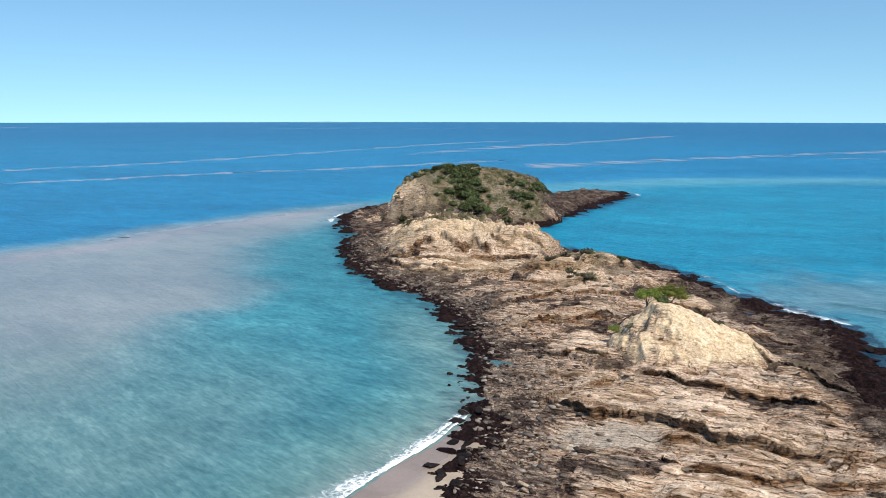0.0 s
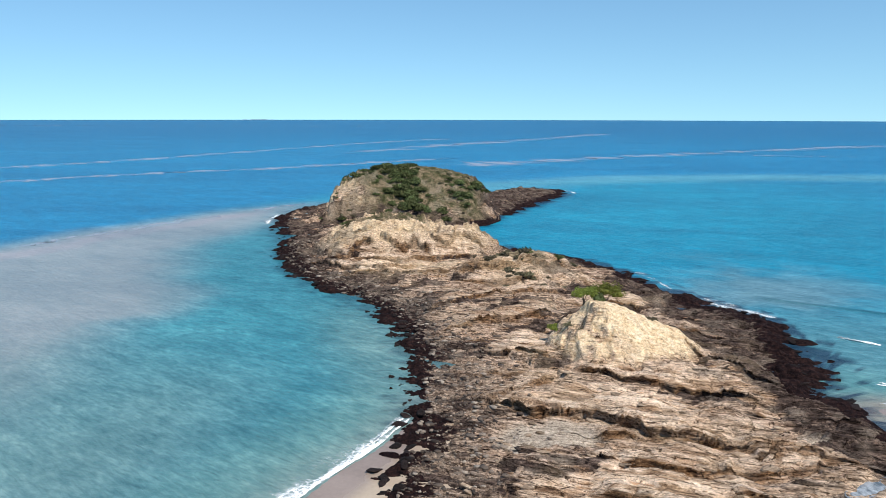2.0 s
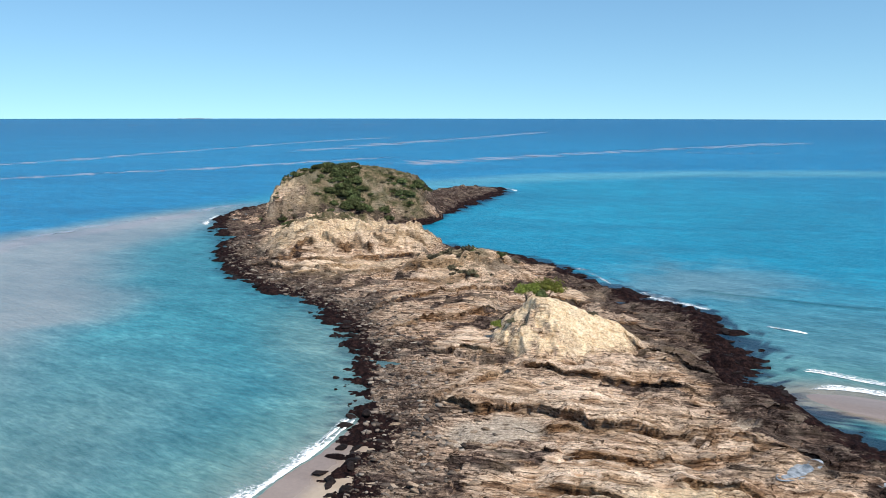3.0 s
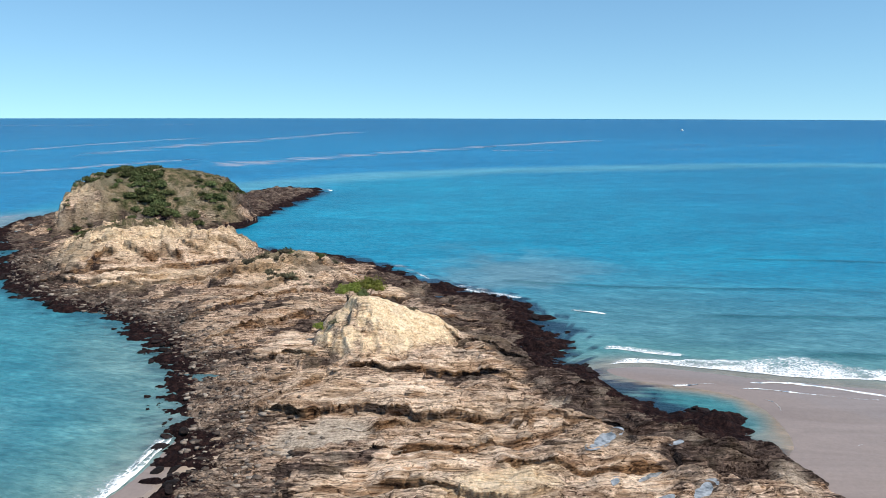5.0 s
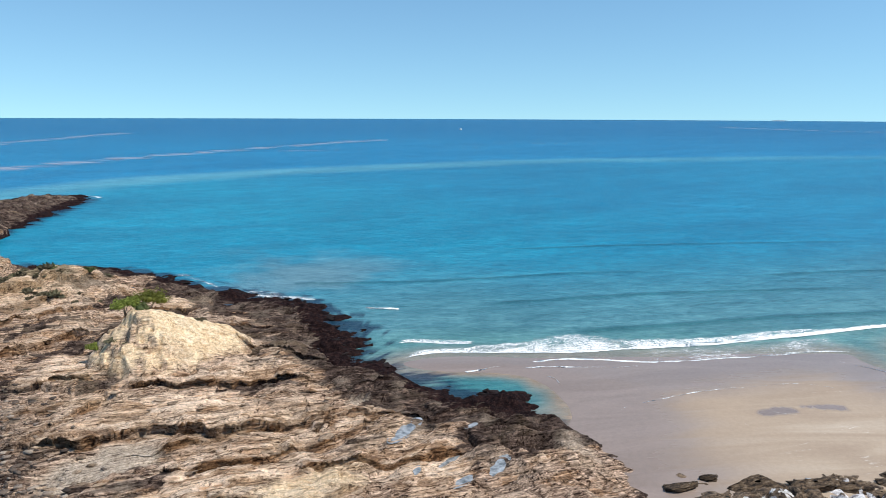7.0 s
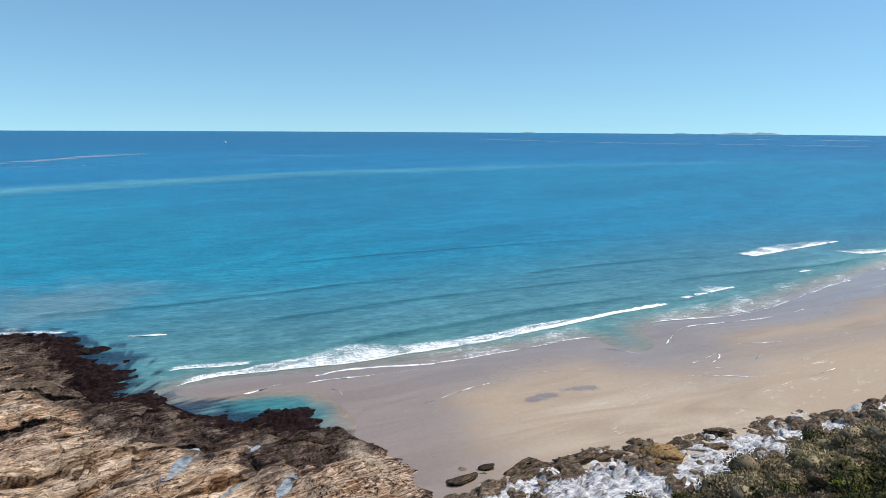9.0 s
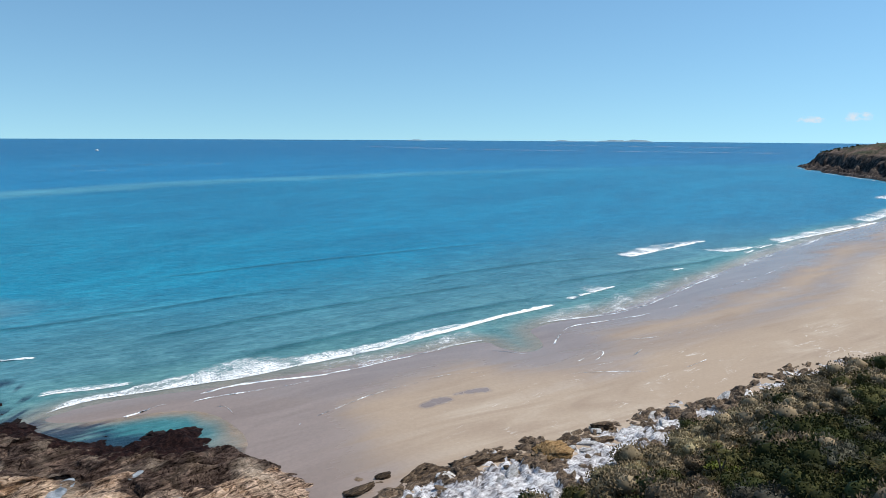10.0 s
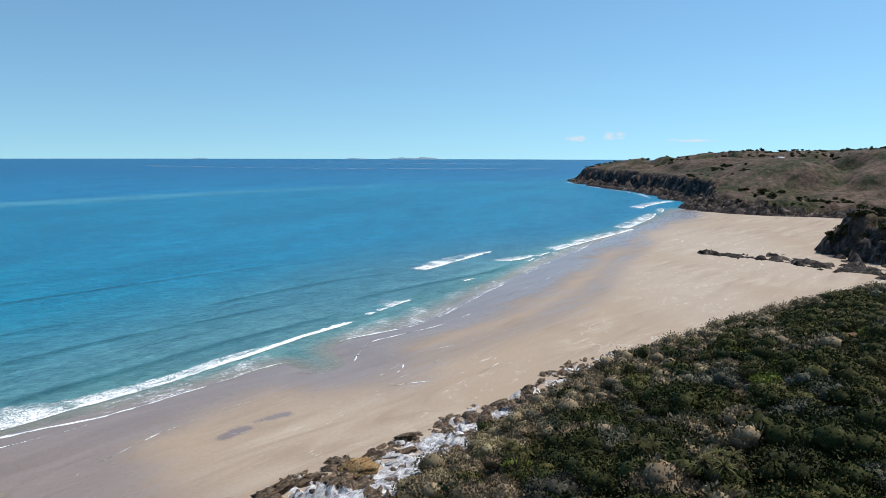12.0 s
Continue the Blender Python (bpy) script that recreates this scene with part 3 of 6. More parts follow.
@kept
def scarps(x, y):
    """Rise, overhang and smooth bed surface of the main ledges."""
    rise, jut, sheet, front = np.zeros(len(x)), np.zeros(len(x)), np.zeros(len(x)), np.zeros(len(x))
    b1, b2, block = cells(x / 1.9 + 0.4 * y / 1.9, y / 1.3, 54)
    wx, wy = x + 0.9 * fbm(x / 3.4, y / 3.4, 3, 45), y + 0.9 * fbm(x / 3.4, y / 3.4, 3, 46) + 0.2 * block
    for h, reach, pts in SCARPS:
        p = np.array(pts, float)
        lo, hi = p.min(0) - 4 - 2.6 * reach, p.max(0) + 4 + 2.6 * reach
        near = np.flatnonzero((x > lo[0]) & (x < hi[0]) & (y > lo[1]) & (y < hi[1]))
        if not len(near):
            continue
        qx, qy = wx[near], wy[near]
        best, side, along = np.full(len(near), 1e9), np.ones(len(near)), np.zeros(len(near))
        for k in range(len(p) - 1):
            ex, ey = p[k + 1] - p[k]
            t = ((qx - p[k][0]) * ex + (qy - p[k][1]) * ey) / (ex * ex + ey * ey)
            tc = np.clip(t, 0, 1)
            d2 = (qx - p[k][0] - tc * ex) ** 2 + (qy - p[k][1] - tc * ey) ** 2
            won = d2 < best
            best = np.where(won, d2, best)
            side = np.where(won, np.sign(ex * (qy - p[k][1]) - ey * (qx - p[k][0])), side)
            along = np.where(won, (k + t) / (len(p) - 1), along)
        s = np.sqrt(best) * side
        end = step(-0.08, 0.12, along) * step(1.08, 0.88, along)
        up = np.where(s < 0, 0, np.where(s < 0.22, s / 0.22, np.exp(-np.maximum(s - 0.22, 0) / reach) * (1 - 0.18 * step(0.10, 0.03, b2[near] - b1[near]) * (s < 2.5))))
        rise[near] += 0.9 * h * end * (up - 0.05 * np.exp(-np.abs(s) / 1.3) * (s < 0))
        jut[near] = np.maximum(jut[near], 0.5 * h * end * np.where(s < 0.05, 0, np.clip(np.minimum(s / 0.25, 1 - (s - 0.3) / 1.0), 0, 1)))
        # where the rust and painted shade of the ledge's steep face lie
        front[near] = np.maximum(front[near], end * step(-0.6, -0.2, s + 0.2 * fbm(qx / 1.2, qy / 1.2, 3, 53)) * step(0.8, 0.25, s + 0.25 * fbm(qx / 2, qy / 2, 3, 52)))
        sheet[near] = np.maximum(sheet[near], end * np.where(s < 0.2, 0, np.exp(-s / reach)))
    for cx, cy, *reach in BARE_BEDS:
        sheet = np.maximum(sheet, np.clip(1.6 * dome(wx, wy, cx, cy, *reach, 2.2) + 0.5 * fbm(x / 3, y / 2, 3, 47) * (sheet < 1), 0, 1) * (np.hypot(x - cx, y - cy) < 22))
    return rise, jut, np.clip(sheet, 0, 1), np.clip(front, 0, 1)


def lip(v, period, seed, u):
    """How far a step's upper edge juts out over its foot."""
    q = v / period + 0.55 * vnoise(u * 0.045, v * 0.11, seed) + 0.12 * vnoise(u * 0.35, v * 0.35, seed + 3)
    k = np.floor(q)
    f = q - k
    size = 0.55 + 0.45 * vnoise(u * 0.06 + 7.3 * k, k * 3.7, seed + 7)
    a = max(0.08, 0.42 / period)
    return size * np.where(f < a, f / a, np.clip(1 - (f - a) / 0.22, 0, 1))


def rock_shift(x, y):
    u, v, broken = bedding(x, y)
    cone, knoll, ridge, hill = mounds(x, y)
    jut = scarps(x, y)[1]
    out = (jut + 0.2 * lip(v, 8.5, 21, u) + 0.32 * broken * lip(v, 2.9, 22, u)) * np.clip(1 - 1.3 * cone - hill, 0, 1) * step(2, 6, shore_in(x, y)) * (1 - 0.7 * rubble(x, y))
    return -0.42 * out + 0.12 * fbm(x / 0.9, y / 0.9, 2, 36), -0.9 * out + 0.12 * fbm(x / 0.9, y / 0.9, 2, 37)


# tide pools: middle, half length, half width, turn
POOLS = [(39.9, 50.5, 2.4, 0.75, 24), (42.2, 40.3, 1.9, 0.6, 21), (38.7, 40.8, 1.4, 0.5, 8), (40.7, 44.7, 1.7, 0.35, 9), (45.5, 47.0, 0.8, 0.35, 10), (36.0, 44.0, 0.8, 0.35, 40)]
pool_levels = []


def pool_reach(x, y, pool):
    cx, cy, long, wide, turn = pool
    c, q = math.cos(radians(turn)), math.sin(radians(turn))
    a, b = (x - cx) * c + (y - cy) * q, (y - cy) * c - (x - cx) * q
    return np.hypot(a / long, b / wide) + 0.35 * fbm(x / 0.8, y / 0.8, 2, 57)


def rock_height(x, y):
    """The rock with its tide pools sunk into it."""
    z = solid_height(x, y)
    if not pool_levels:
        pool_levels.extend(float(np.percentile(solid_height(np.linspace(q[0] - 1, q[0] + 1, 9), np.linspace(q[1] - 0.6, q[1] + 0.6, 9)), 40)) for q in POOLS)
    for pool, level in zip(POOLS, pool_levels):
        near = np.flatnonzero(np.hypot(x - pool[0], y - pool[1]) < 5)
        if len(near):
            r = pool_reach(x[near], y[near], pool)
            w = step(1.9, 1.0, r)
            z[near] = z[near] * (1 - w) + w * (level + 0.25 * (r - 1))
    return z


def solid_height(x, y):
    d = shore_in(x, y)
    u, v, broken = bedding(x, y)
    even = 1 - 0.85 * step(44, 50, x) * step(70, 62, y)
    wav = d + 1.4 * even * fbm(x / 5, y / 5, 4, 3) + 0.9 * fbm(x / 1.6, y / 1.6, 2, 4) + 2.6 * fbm(u / 7, v / 1.3, 3, 5) * step(7, 0, np.abs(d)) * even
    base = np.where(wav > 0, 2.1 * (1 - np.exp(-np.maximum(wav, 0) / 8.5)), 0.22 * wav) - 0.12
    base = base + 0.35 * fbm(x / 16, y / 16, 3, 8) * step(2, 10, d)
    cone, knoll, ridge, hill = mounds(x, y)
    rise, jut, sheet, _ = scarps(x, y)
    broken = np.maximum(broken, 0.6) * (1 - 0.8 * sheet) * (1 - 0.75 * np.clip(1.5 * jut, 0, 1))
    inner = step(0.5, 7, d)
    rub = rubble(x, y)
    soft = np.clip(1 - 1.15 * cone - 0.6 * hill, 0.1, 1)
    p1, p2, pick = cells(u / 7.5 + 0.3 * fbm(x / 5, y / 5, 2, 19), v / 2.7, 24)
    s1, s2, small = cells(u / 2.4 + 0.3 * fbm(x / 2, y / 2, 2, 20), v / 0.9, 25)
    plate = 0.7 * pick - 0.4 * step(0.07, 0.02, p2 - p1) + broken * (0.28 * small - 0.3 * step(0.11, 0.03, s2 - s1))
    ledge = 0.6 * (1 - 0.6 * sheet) * saw(v, 8.5, 21, u) + 1.0 * broken * saw(v, 2.9, 22, u) + 0.45 * broken * saw(v, 1.15, 23, u) + 0.10 * saw(v + 0.2 * u, 0.8, 26, u)
    z = base + 0.4 * (1 - even) * step(-0.5, 1.2, d) + (rise + ledge + 0.8 * (1 - 0.6 * sheet) * plate) * (1 - 0.85 * gravel(x, y, 0)) * soft * (0.3 + 0.7 * inner) * (1 - 0.65 * rub) * (1 + 0.5 * ridge + 0.4 * knoll) - 0.7 * inner
    # cobbles and boulders on the west side and along both shores
    c1, c2, who = cells(x / 0.7 + 0.5 * fbm(x / 2, y / 2, 2, 35), y / 0.45, 31)
    z = z + (0.30 * np.clip((c2 - c1) * 2.2, 0, 0.7) * (0.5 + 0.9 * who)) * np.clip(rub + 0.6 * step(9, 2, d) * step(-2, 1, d), 0, 1)
    z = z + 0.10 * fbm(x / 0.8, y / 0.6, 3, 33) * soft
    # the mounds, gullied and cracked
    gully = 1 - np.abs(fbm(x / 3.2, y / 4.2, 4, 41)) * 2
    rough = fbm(x / 2.2, y / 2.2, 4, 43)
    hollow = np.clip(0.42 - cells(x / 1.5 + 0.5 * rough, y / 1.2 + 0.5 * gully, 48)[0], 0, 1)

    def terraced(h, rise, sharp, seed):
        """Heights cut into uneven benches with steep fronts."""
        q = h / rise + 0.5 * fbm(x / 4, y / 4, 3, seed)
        f = q - np.floor(q)
        return h + rise * sharp * (step(0.25, 0.6, f) - f)
    z = z + 6.6 * cone ** 0.95 + (1.5 * (gully - 0.6) - 2.2 * hollow) * np.clip(cone * 3, 0, 1) * (1 - 0.95 * step(26.5, 31, x + 0.3 * (y - 84))) + (0.30 * rough + 0.15 * fbm(x / 0.7, y / 0.7, 3, 49)) * np.clip(cone * 3, 0, 1)
    z = z + terraced(3.4 * knoll ** 0.8, 1.0, 0.6, 44) + 0.55 * rough * np.clip(knoll * 2, 0, 1)
    under = ridge ** 0.7
    z = z + terraced(5.0 * under, 1.7, 0.5, 42) + (0.35 * (gully - 0.6) + 0.6 * rough + 0.75 * cells(x / 2.2 + 0.4 * rough, y / 1.5, 47)[2] - 0.9 * hollow) * np.clip(ridge * 2.5, 0, 1) * (1 - hill)
    z = z + terraced(12.2 * hill ** 0.9, 2.4, 0.75 * np.clip(step(4, -6, x) + step(24, 30, x), 0, 1), 46) + 2.3 * dome(x, y, 6, 227, 20, 22, 18, 16, 1.6) + (1.6 * (gully - 0.6) + 1.0 * rough) * np.clip(hill * 3, 0, 1) * (0.3 + 0.7 * np.clip(step(0, -8, x) + step(24, 30, x), 0, 1))
    return np.where(d < -3, np.minimum(z, -0.4), z)


@kept
def rubble(x, y):
    """How far loose cobbles cover the rock: the west side of the neck."""
    dw = line_dist(x, y, soft_line(WEST_SHORE[:12]))
    return step(13, 4, dw + 5 * fbm(x / 7, y / 7, 3, 51)) * step(150, 120, y) * 0.85


def weed(x, y, z):
    d = shore_in(x, y)
    reach = 2.4 + 2.6 * step(38, 56, x) * step(125, 90, y) + 2.0 * fbm(x / 6, y / 6, 3, 71)
    return np.clip(1.15 - np.maximum(d, 0) / np.maximum(2.0 * reach, 0.8), 0, 1) * step(2.4, 1.0, z) * np.where(x > 40, step(40, 52, y), 1)


def pale(x, y, z):
    cone, knoll, ridge, hill = mounds(x, y)
    near = dome(x, y, 29, 47.3, 9, 6, 3.2, 3.2, 2)
    beds = dome(x, y, 8, 140, 22, 16, 10, 10, 2) * 0.35
    broken_side = step(31, 26, x + 0.3 * (y - 84)) * step(-0.05, 0.25, fbm(x / 1.6, y / 1.6, 3, 86))
    return np.clip(np.maximum.reduce([np.clip(cone * 4, 0, 1) * (1 - 0.75 * broken_side), ridge * (0.85 + 0.7 * fbm(x / 3.5, y / 2.5, 4, 85)) * (1 - turf(x, y, z)), knoll * 0.25, near * 0.9, beds,
                                      hill * step(10, -4, x) * (0.75 + 1.1 * fbm(x / 3, y / 3, 4, 83))]) + 0.25 * fbm(x / 5, y / 5, 3, 81), 0, 1) * step(0.8, 1.8, z)


def turf(x, y, z):
    cone, knoll, ridge, hill = mounds(x, y)
    n = 0.25 * fbm(x / 5, y / 5, 4, 91)
    return np.clip(np.maximum.reduce([step(0.08, 0.3, hill + n) * step(-13, -4, x + 12 * n + 0.6 * (y - 216)) * step(33, 27, x), step(0.6, 0.8, ridge + n * 1.4) * step(162, 172, y), step(0.75, 0.95, knoll + n) * 0.7]), 0, 1)


def gravel(x, y, z):
    return np.clip(np.maximum.reduce([dome(x, y, 15.3, 63.4, 5.5, 6, 4.2, 3.6, 2), dome(x, y, 40.6, 60.2, 1.6, 2.0, 2.0, 2.6, 2), 0.55 * dome(x, y, 52.5, 38, 3.5, 4, 4, 4, 2)])
                   * 2.2 + 0.5 * fbm(x / 2.5, y / 2.5, 3, 95), 0, 1) * step(0.2, 1.0, shore_in(x, y) / 4)


def dark(x, y, z):
    """Brown-black algae and wet stone: both flanks of the platform, the spit, and bands elsewhere."""
    d = shore_in(x, y)
    n = fbm(x / 9, y / 5, 4, 73)
    west = step(14, 4, line_dist(x, y, soft_line(WEST_SHORE[:14])) + 5 * n) * (0.45 + 0.45 * step(95, 125, y))
    east = np.maximum(step(20, 5, d + 7 * n), 0.9 * step(38, 43, x + 3 * n) * step(66, 60, y) * step(46, 52, y + 3 * n)) * step(36, 44, x + 3 * n) * step(140, 120, y) * step(38, 45, y + 0.4 * (x - 44)) * 1.05
    far = np.maximum(step(225, 245, y) * 0.9, 0.75 * step(190, 202, y) * step(0.0, 0.35, 0.2 + n))
    bands = 0.9 * step(-0.02, 0.16, fbm(x / 11, y / 3.2, 4, 75)) * (1 - scarps(x, y)[2]) * (0.62 + 0.38 * step(76, 92, y + 0.3 * x))
    return np.clip(np.maximum.reduce([west, east, far, bands]), 0, 1) * (1 - 0.9 * np.clip(2 * mounds(x, y)[0], 0, 1))


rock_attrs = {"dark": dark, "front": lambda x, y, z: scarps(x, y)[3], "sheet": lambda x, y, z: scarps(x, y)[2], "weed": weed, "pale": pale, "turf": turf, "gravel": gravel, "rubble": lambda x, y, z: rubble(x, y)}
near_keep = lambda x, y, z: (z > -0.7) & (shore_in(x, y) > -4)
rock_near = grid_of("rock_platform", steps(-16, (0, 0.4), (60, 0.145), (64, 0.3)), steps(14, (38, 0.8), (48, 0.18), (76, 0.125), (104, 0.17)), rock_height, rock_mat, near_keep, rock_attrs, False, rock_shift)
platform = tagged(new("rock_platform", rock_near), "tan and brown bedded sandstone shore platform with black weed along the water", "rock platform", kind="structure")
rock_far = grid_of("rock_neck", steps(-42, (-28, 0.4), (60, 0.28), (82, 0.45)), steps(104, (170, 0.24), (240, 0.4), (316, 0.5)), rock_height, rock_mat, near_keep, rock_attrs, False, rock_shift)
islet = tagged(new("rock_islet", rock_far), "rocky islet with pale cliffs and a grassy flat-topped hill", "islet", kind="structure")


# ---- sand ----
PUDDLE = soft_line([(73.6, 30.8), (75, 30), (76.4, 29.2)], 2)
PUDDLE_TAIL = soft_line([(78.6, 28.6), (80.4, 27), (81.5, 25.6)], 2)


def sand_height(x, y):
    a = inside_dist(x, y, BEACH)
    b = inside_dist(x, y, COVE)
    d = np.maximum(a, b) + 0.5 * fbm(x / 9, y / 9, 3, 101)
    z = np.where(d > 0, 0.55 * (1 - np.exp(-np.maximum(d, 0) / 22)) + 0.006 * np.maximum(d, 0), 0.08 * d)
    z = z + 0.05 * fbm(x / 14, y / 5, 3, 103) * step(1, 8, d)
    return np.clip(z, -3, 2.2)


def wet_sand(x, y, z):
    a = inside_dist(x, y, BEACH)
    b = inside_dist(x, y, COVE)
    w = np.where(b > a, step(6, 1, b), step(30, 0, a + 7 * fbm(x / 25, y / 25, 3, 107)))
    runnel = step(12, 1, line_dist(x, y, [(104, 27), (104, 15), (112, 8), (135, -8), (165, -22), (215, -36), (270, -55)]))
    pud = np.maximum(step(1.6, 0.1, line_dist(x, y, PUDDLE) + 0.5 * fbm(x / 2, y / 2, 3, 108)), step(1.2, -0.2, line_dist(x, y, PUDDLE_TAIL) + 0.5 * fbm(x / 2, y / 2, 3, 110)))
    return np.clip(np.maximum.reduce([w, 0.6 * runnel, pud * 1.3]), 0, 1.6)


def sand_lace(x, y, z):
    a = inside_dist(x, y, BEACH)
    return step(8, 16, a) * step(75, 45, a) * step(62, 75, x) * step(230, 150, x) * step(-0.1, 0.25, fbm(x / 16, y / 9, 3, 109))


def sand_speck(x, y, z):
    return np.clip(0.6 * dome(x, y, 165, -42, 45, 60, 18, 18, 2) + 0.8 * dome(x, y, 250, -75, 90, 90, 30, 26, 2), 0, 1)


sand_xs = steps(-95, (-20, 3), (40, 0.8), (130, 0.6), (220, 1.5), (470, 4))
sand_ys = steps(-270, (-110, 8), (-40, 1.8), (0, 0.8), (82, 0.6), (120, 3))
sand = tagged(new("sand_beach", grid_of("sand_beach", sand_xs, sand_ys, sand_height, sand_mat, lambda x, y, z: z > -2.5,
                                        {"wet": wet_sand, "lace": sand_lace, "speck": sand_speck})),
              "smooth tan sand beach, wet and shining near the water", "beach", kind="structure")


# ---- sea ----
OFFSHORE = soft_line([(-420, -150), (-200, 60), (-110, 165), (-85, 200), (-60, 245), (-22, 293), (20, 320), (52, 337), (98, 356), (168, 370), (230, 364), (290, 354),
                      (372, 345), (492, 285), (655, 195), (870, 5), (1100, -200), (1400, -600), (-420, -600)], 2, True)
PLUME = soft_line([(-300, -60), (-170, 60), (-112, 150), (-90, 183), (-70, 215), (-45, 250), (-20, 278), (-10, 285), (-28, 250), (-46, 205), (-50, 165), (-44, 125),
                   (-38, 95), (-46, 70), (-70, 20)], 2, True)


def water_tint(x, y):
    col = np.tile(np.array((0.006, 0.162, 0.318)), (len(x), 1))

    def lay(c, w):
        w = np.clip(w, 0, 1)[:, None]
        return col * (1 - w) + np.array(c) * w
    d_off = inside_dist(x, y, OFFSHORE)
    rough = fbm(x / 40, y / 25, 4, 121)
    # farther out the water darkens to blue
    col = lay((0.005, 0.118, 0.252), step(500, 1500, np.hypot(x, y)))
    col = lay((0.006, 0.205, 0.322), step(-8, 14, (d_off + 9 * rough) / (1 + np.clip(x - 150, 0, 600) / 150)))
    col = lay((0.006, 0.160, 0.292), 0.8 * step(100, 240, x + 20 * rough) * step(-8, 14, d_off))
    band = step(34, 4, np.abs(d_off - 10 + 8 * rough)) * step(-40, 60, x)
    col = lay((0.085, 0.285, 0.370), 0.8 * band * step(1000, 200, x))
    east = step(80, 5, inside_dist(x, y, BEACH) * -1 + 8 * rough) * step(30, 55, x) * step(330, 180, x)
    col = lay((0.085, 0.215, 0.245), 0.9 * east)
    west = step(28, 10, x) * step(280, 240, y)
    col = lay((0.040, 0.205, 0.255), west * step(-5, 25, d_off))
    pl = inside_dist(x, y, PLUME) + 9 * rough
    col = lay((0.235, 0.268, 0.285), 0.95 * west * step(-14, 8, pl))
    col = lay((0.30, 0.275, 0.305), 0.6 * west * step(8, 2, np.abs(line_dist(x, y, PLUME[8:30], False) - 9 + 7 * rough)) * step(0, 10, pl))
    col = lay((0.13, 0.235, 0.240), 0.85 * west * step(110, 60, y + 12 * rough) * step(0, -30, x))
    pink = dome(x, y, 70, 122, 24, 30, 44, 40, 2)
    col = lay((0.13, 0.215, 0.25), 0.7 * pink * step(-0.2, 0.3, rough + 0.3 * fbm(x / 9, y / 9, 3, 123)))
    # shallows over sand
    land = np.maximum(inside_dist(x, y, BEACH), inside_dist(x, y, COVE))
    col = lay((0.10, 0.250, 0.245), 0.7 * step(-17, -5, land + 3 * rough))
    col = lay((0.245, 0.225, 0.19), 0.95 * step(-7, -0.3, land + 2 * rough))
    cove = west * step(-16, -2, np.maximum(inside_dist(x, y, COVE), shore_in(x, y) - 1) + 5 * rough) * step(130, 95, y)
    col = lay((0.15, 0.265, 0.26), 0.75 * cove)
    lagoon = dome(x, y, 58, 56.5, 6.5, 7, 9, 9, 2)
    col = lay((0.045, 0.185, 0.205), np.clip(2.5 * lagoon, 0, 1) * step(-0.2, -3.6, land + rough))
    col = lay((0.27, 0.205, 0.15), np.clip(4 * dome(x, y, 58, 54, 9, 9, 13, 12, 2), 0, 1) * step(-1.8, 0, land))
    # weed and rock under the water by the shore
    dr = shore_in(x, y)
    patch = 1.25 * fbm(x / 2.2 + y / 6, y / 1.1, 4, 131)
    col = lay((0.008, 0.020, 0.050), 0.85 * step(-4.2, -2.4, dr + 4.6 * patch - 1.3 + 0.9 * step(40, 50, x)) * np.where(x > 12, 1, 0.5) * step(0.4, -1.2, land) * (1 - np.clip(3 * dome(x, y, 60.5, 50, 5.5, 6, 9, 10, 2), 0, 1)))
    return np.clip(col, 0.004, 1)


def polar_grid(name, cx, cy, radii, n, height, material, attrs):
    a = np.arange(n) * 2 * np.pi / n
    x = (cx + radii[:, None] * np.sin(a)[None]).ravel()
    y = (cy + radii[:, None] * np.cos(a)[None]).ravel()
    i = (np.arange(len(radii) - 1)[:, None] * n + np.arange(n)[None]).ravel()
    j = (np.arange(len(radii) - 1)[:, None] * n + (np.arange(n)[None] + 1) % n).ravel()
    f = np.stack([i, j, j + n, i + n], 1)[:, ::-1]
    return mesh_of(name, np.stack([x, y, height(x, y)], 1), f, material, True, {k: v(x, y) for k, v in attrs.items()})


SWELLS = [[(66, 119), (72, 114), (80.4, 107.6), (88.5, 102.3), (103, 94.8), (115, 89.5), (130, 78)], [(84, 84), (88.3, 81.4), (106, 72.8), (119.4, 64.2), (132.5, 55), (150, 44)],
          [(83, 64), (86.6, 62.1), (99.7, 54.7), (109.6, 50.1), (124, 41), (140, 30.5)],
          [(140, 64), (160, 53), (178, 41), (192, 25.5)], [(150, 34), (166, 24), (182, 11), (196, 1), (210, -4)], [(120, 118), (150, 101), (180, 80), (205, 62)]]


@kept
def swell_near(x, y):
    """Signed distance to the nearest painted swell, seaward positive, and its strength there."""
    best, sign, gate = np.full(len(x), 1e9), np.ones(len(x)), np.zeros(len(x))
    for line in SWELLS:
        p = soft_line(line, 2)
        for k in range(len(p) - 1):
            (ax, ay), (bx, by) = p[k], p[k + 1]
            ex, ey = bx - ax, by - ay
            t = np.clip(((x - ax) * ex + (y - ay) * ey) / (ex * ex + ey * ey), 0, 1)
            d2 = (x - ax - t * ex) ** 2 + (y - ay - t * ey) ** 2
            won = d2 < best
            best = np.where(won, d2, best)
            sign = np.where(won, np.sign(ex * (y - ay) - ey * (x - ax)), sign)
            along = (k + t) / (len(p) - 1)
            gate = np.where(won, step(0.0, 0.2, along) * step(1.0, 0.75, along), gate)
    return np.sqrt(best) * sign, gate


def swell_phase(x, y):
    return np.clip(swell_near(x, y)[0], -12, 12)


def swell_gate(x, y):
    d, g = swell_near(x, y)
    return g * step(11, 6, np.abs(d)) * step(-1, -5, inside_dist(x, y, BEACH))


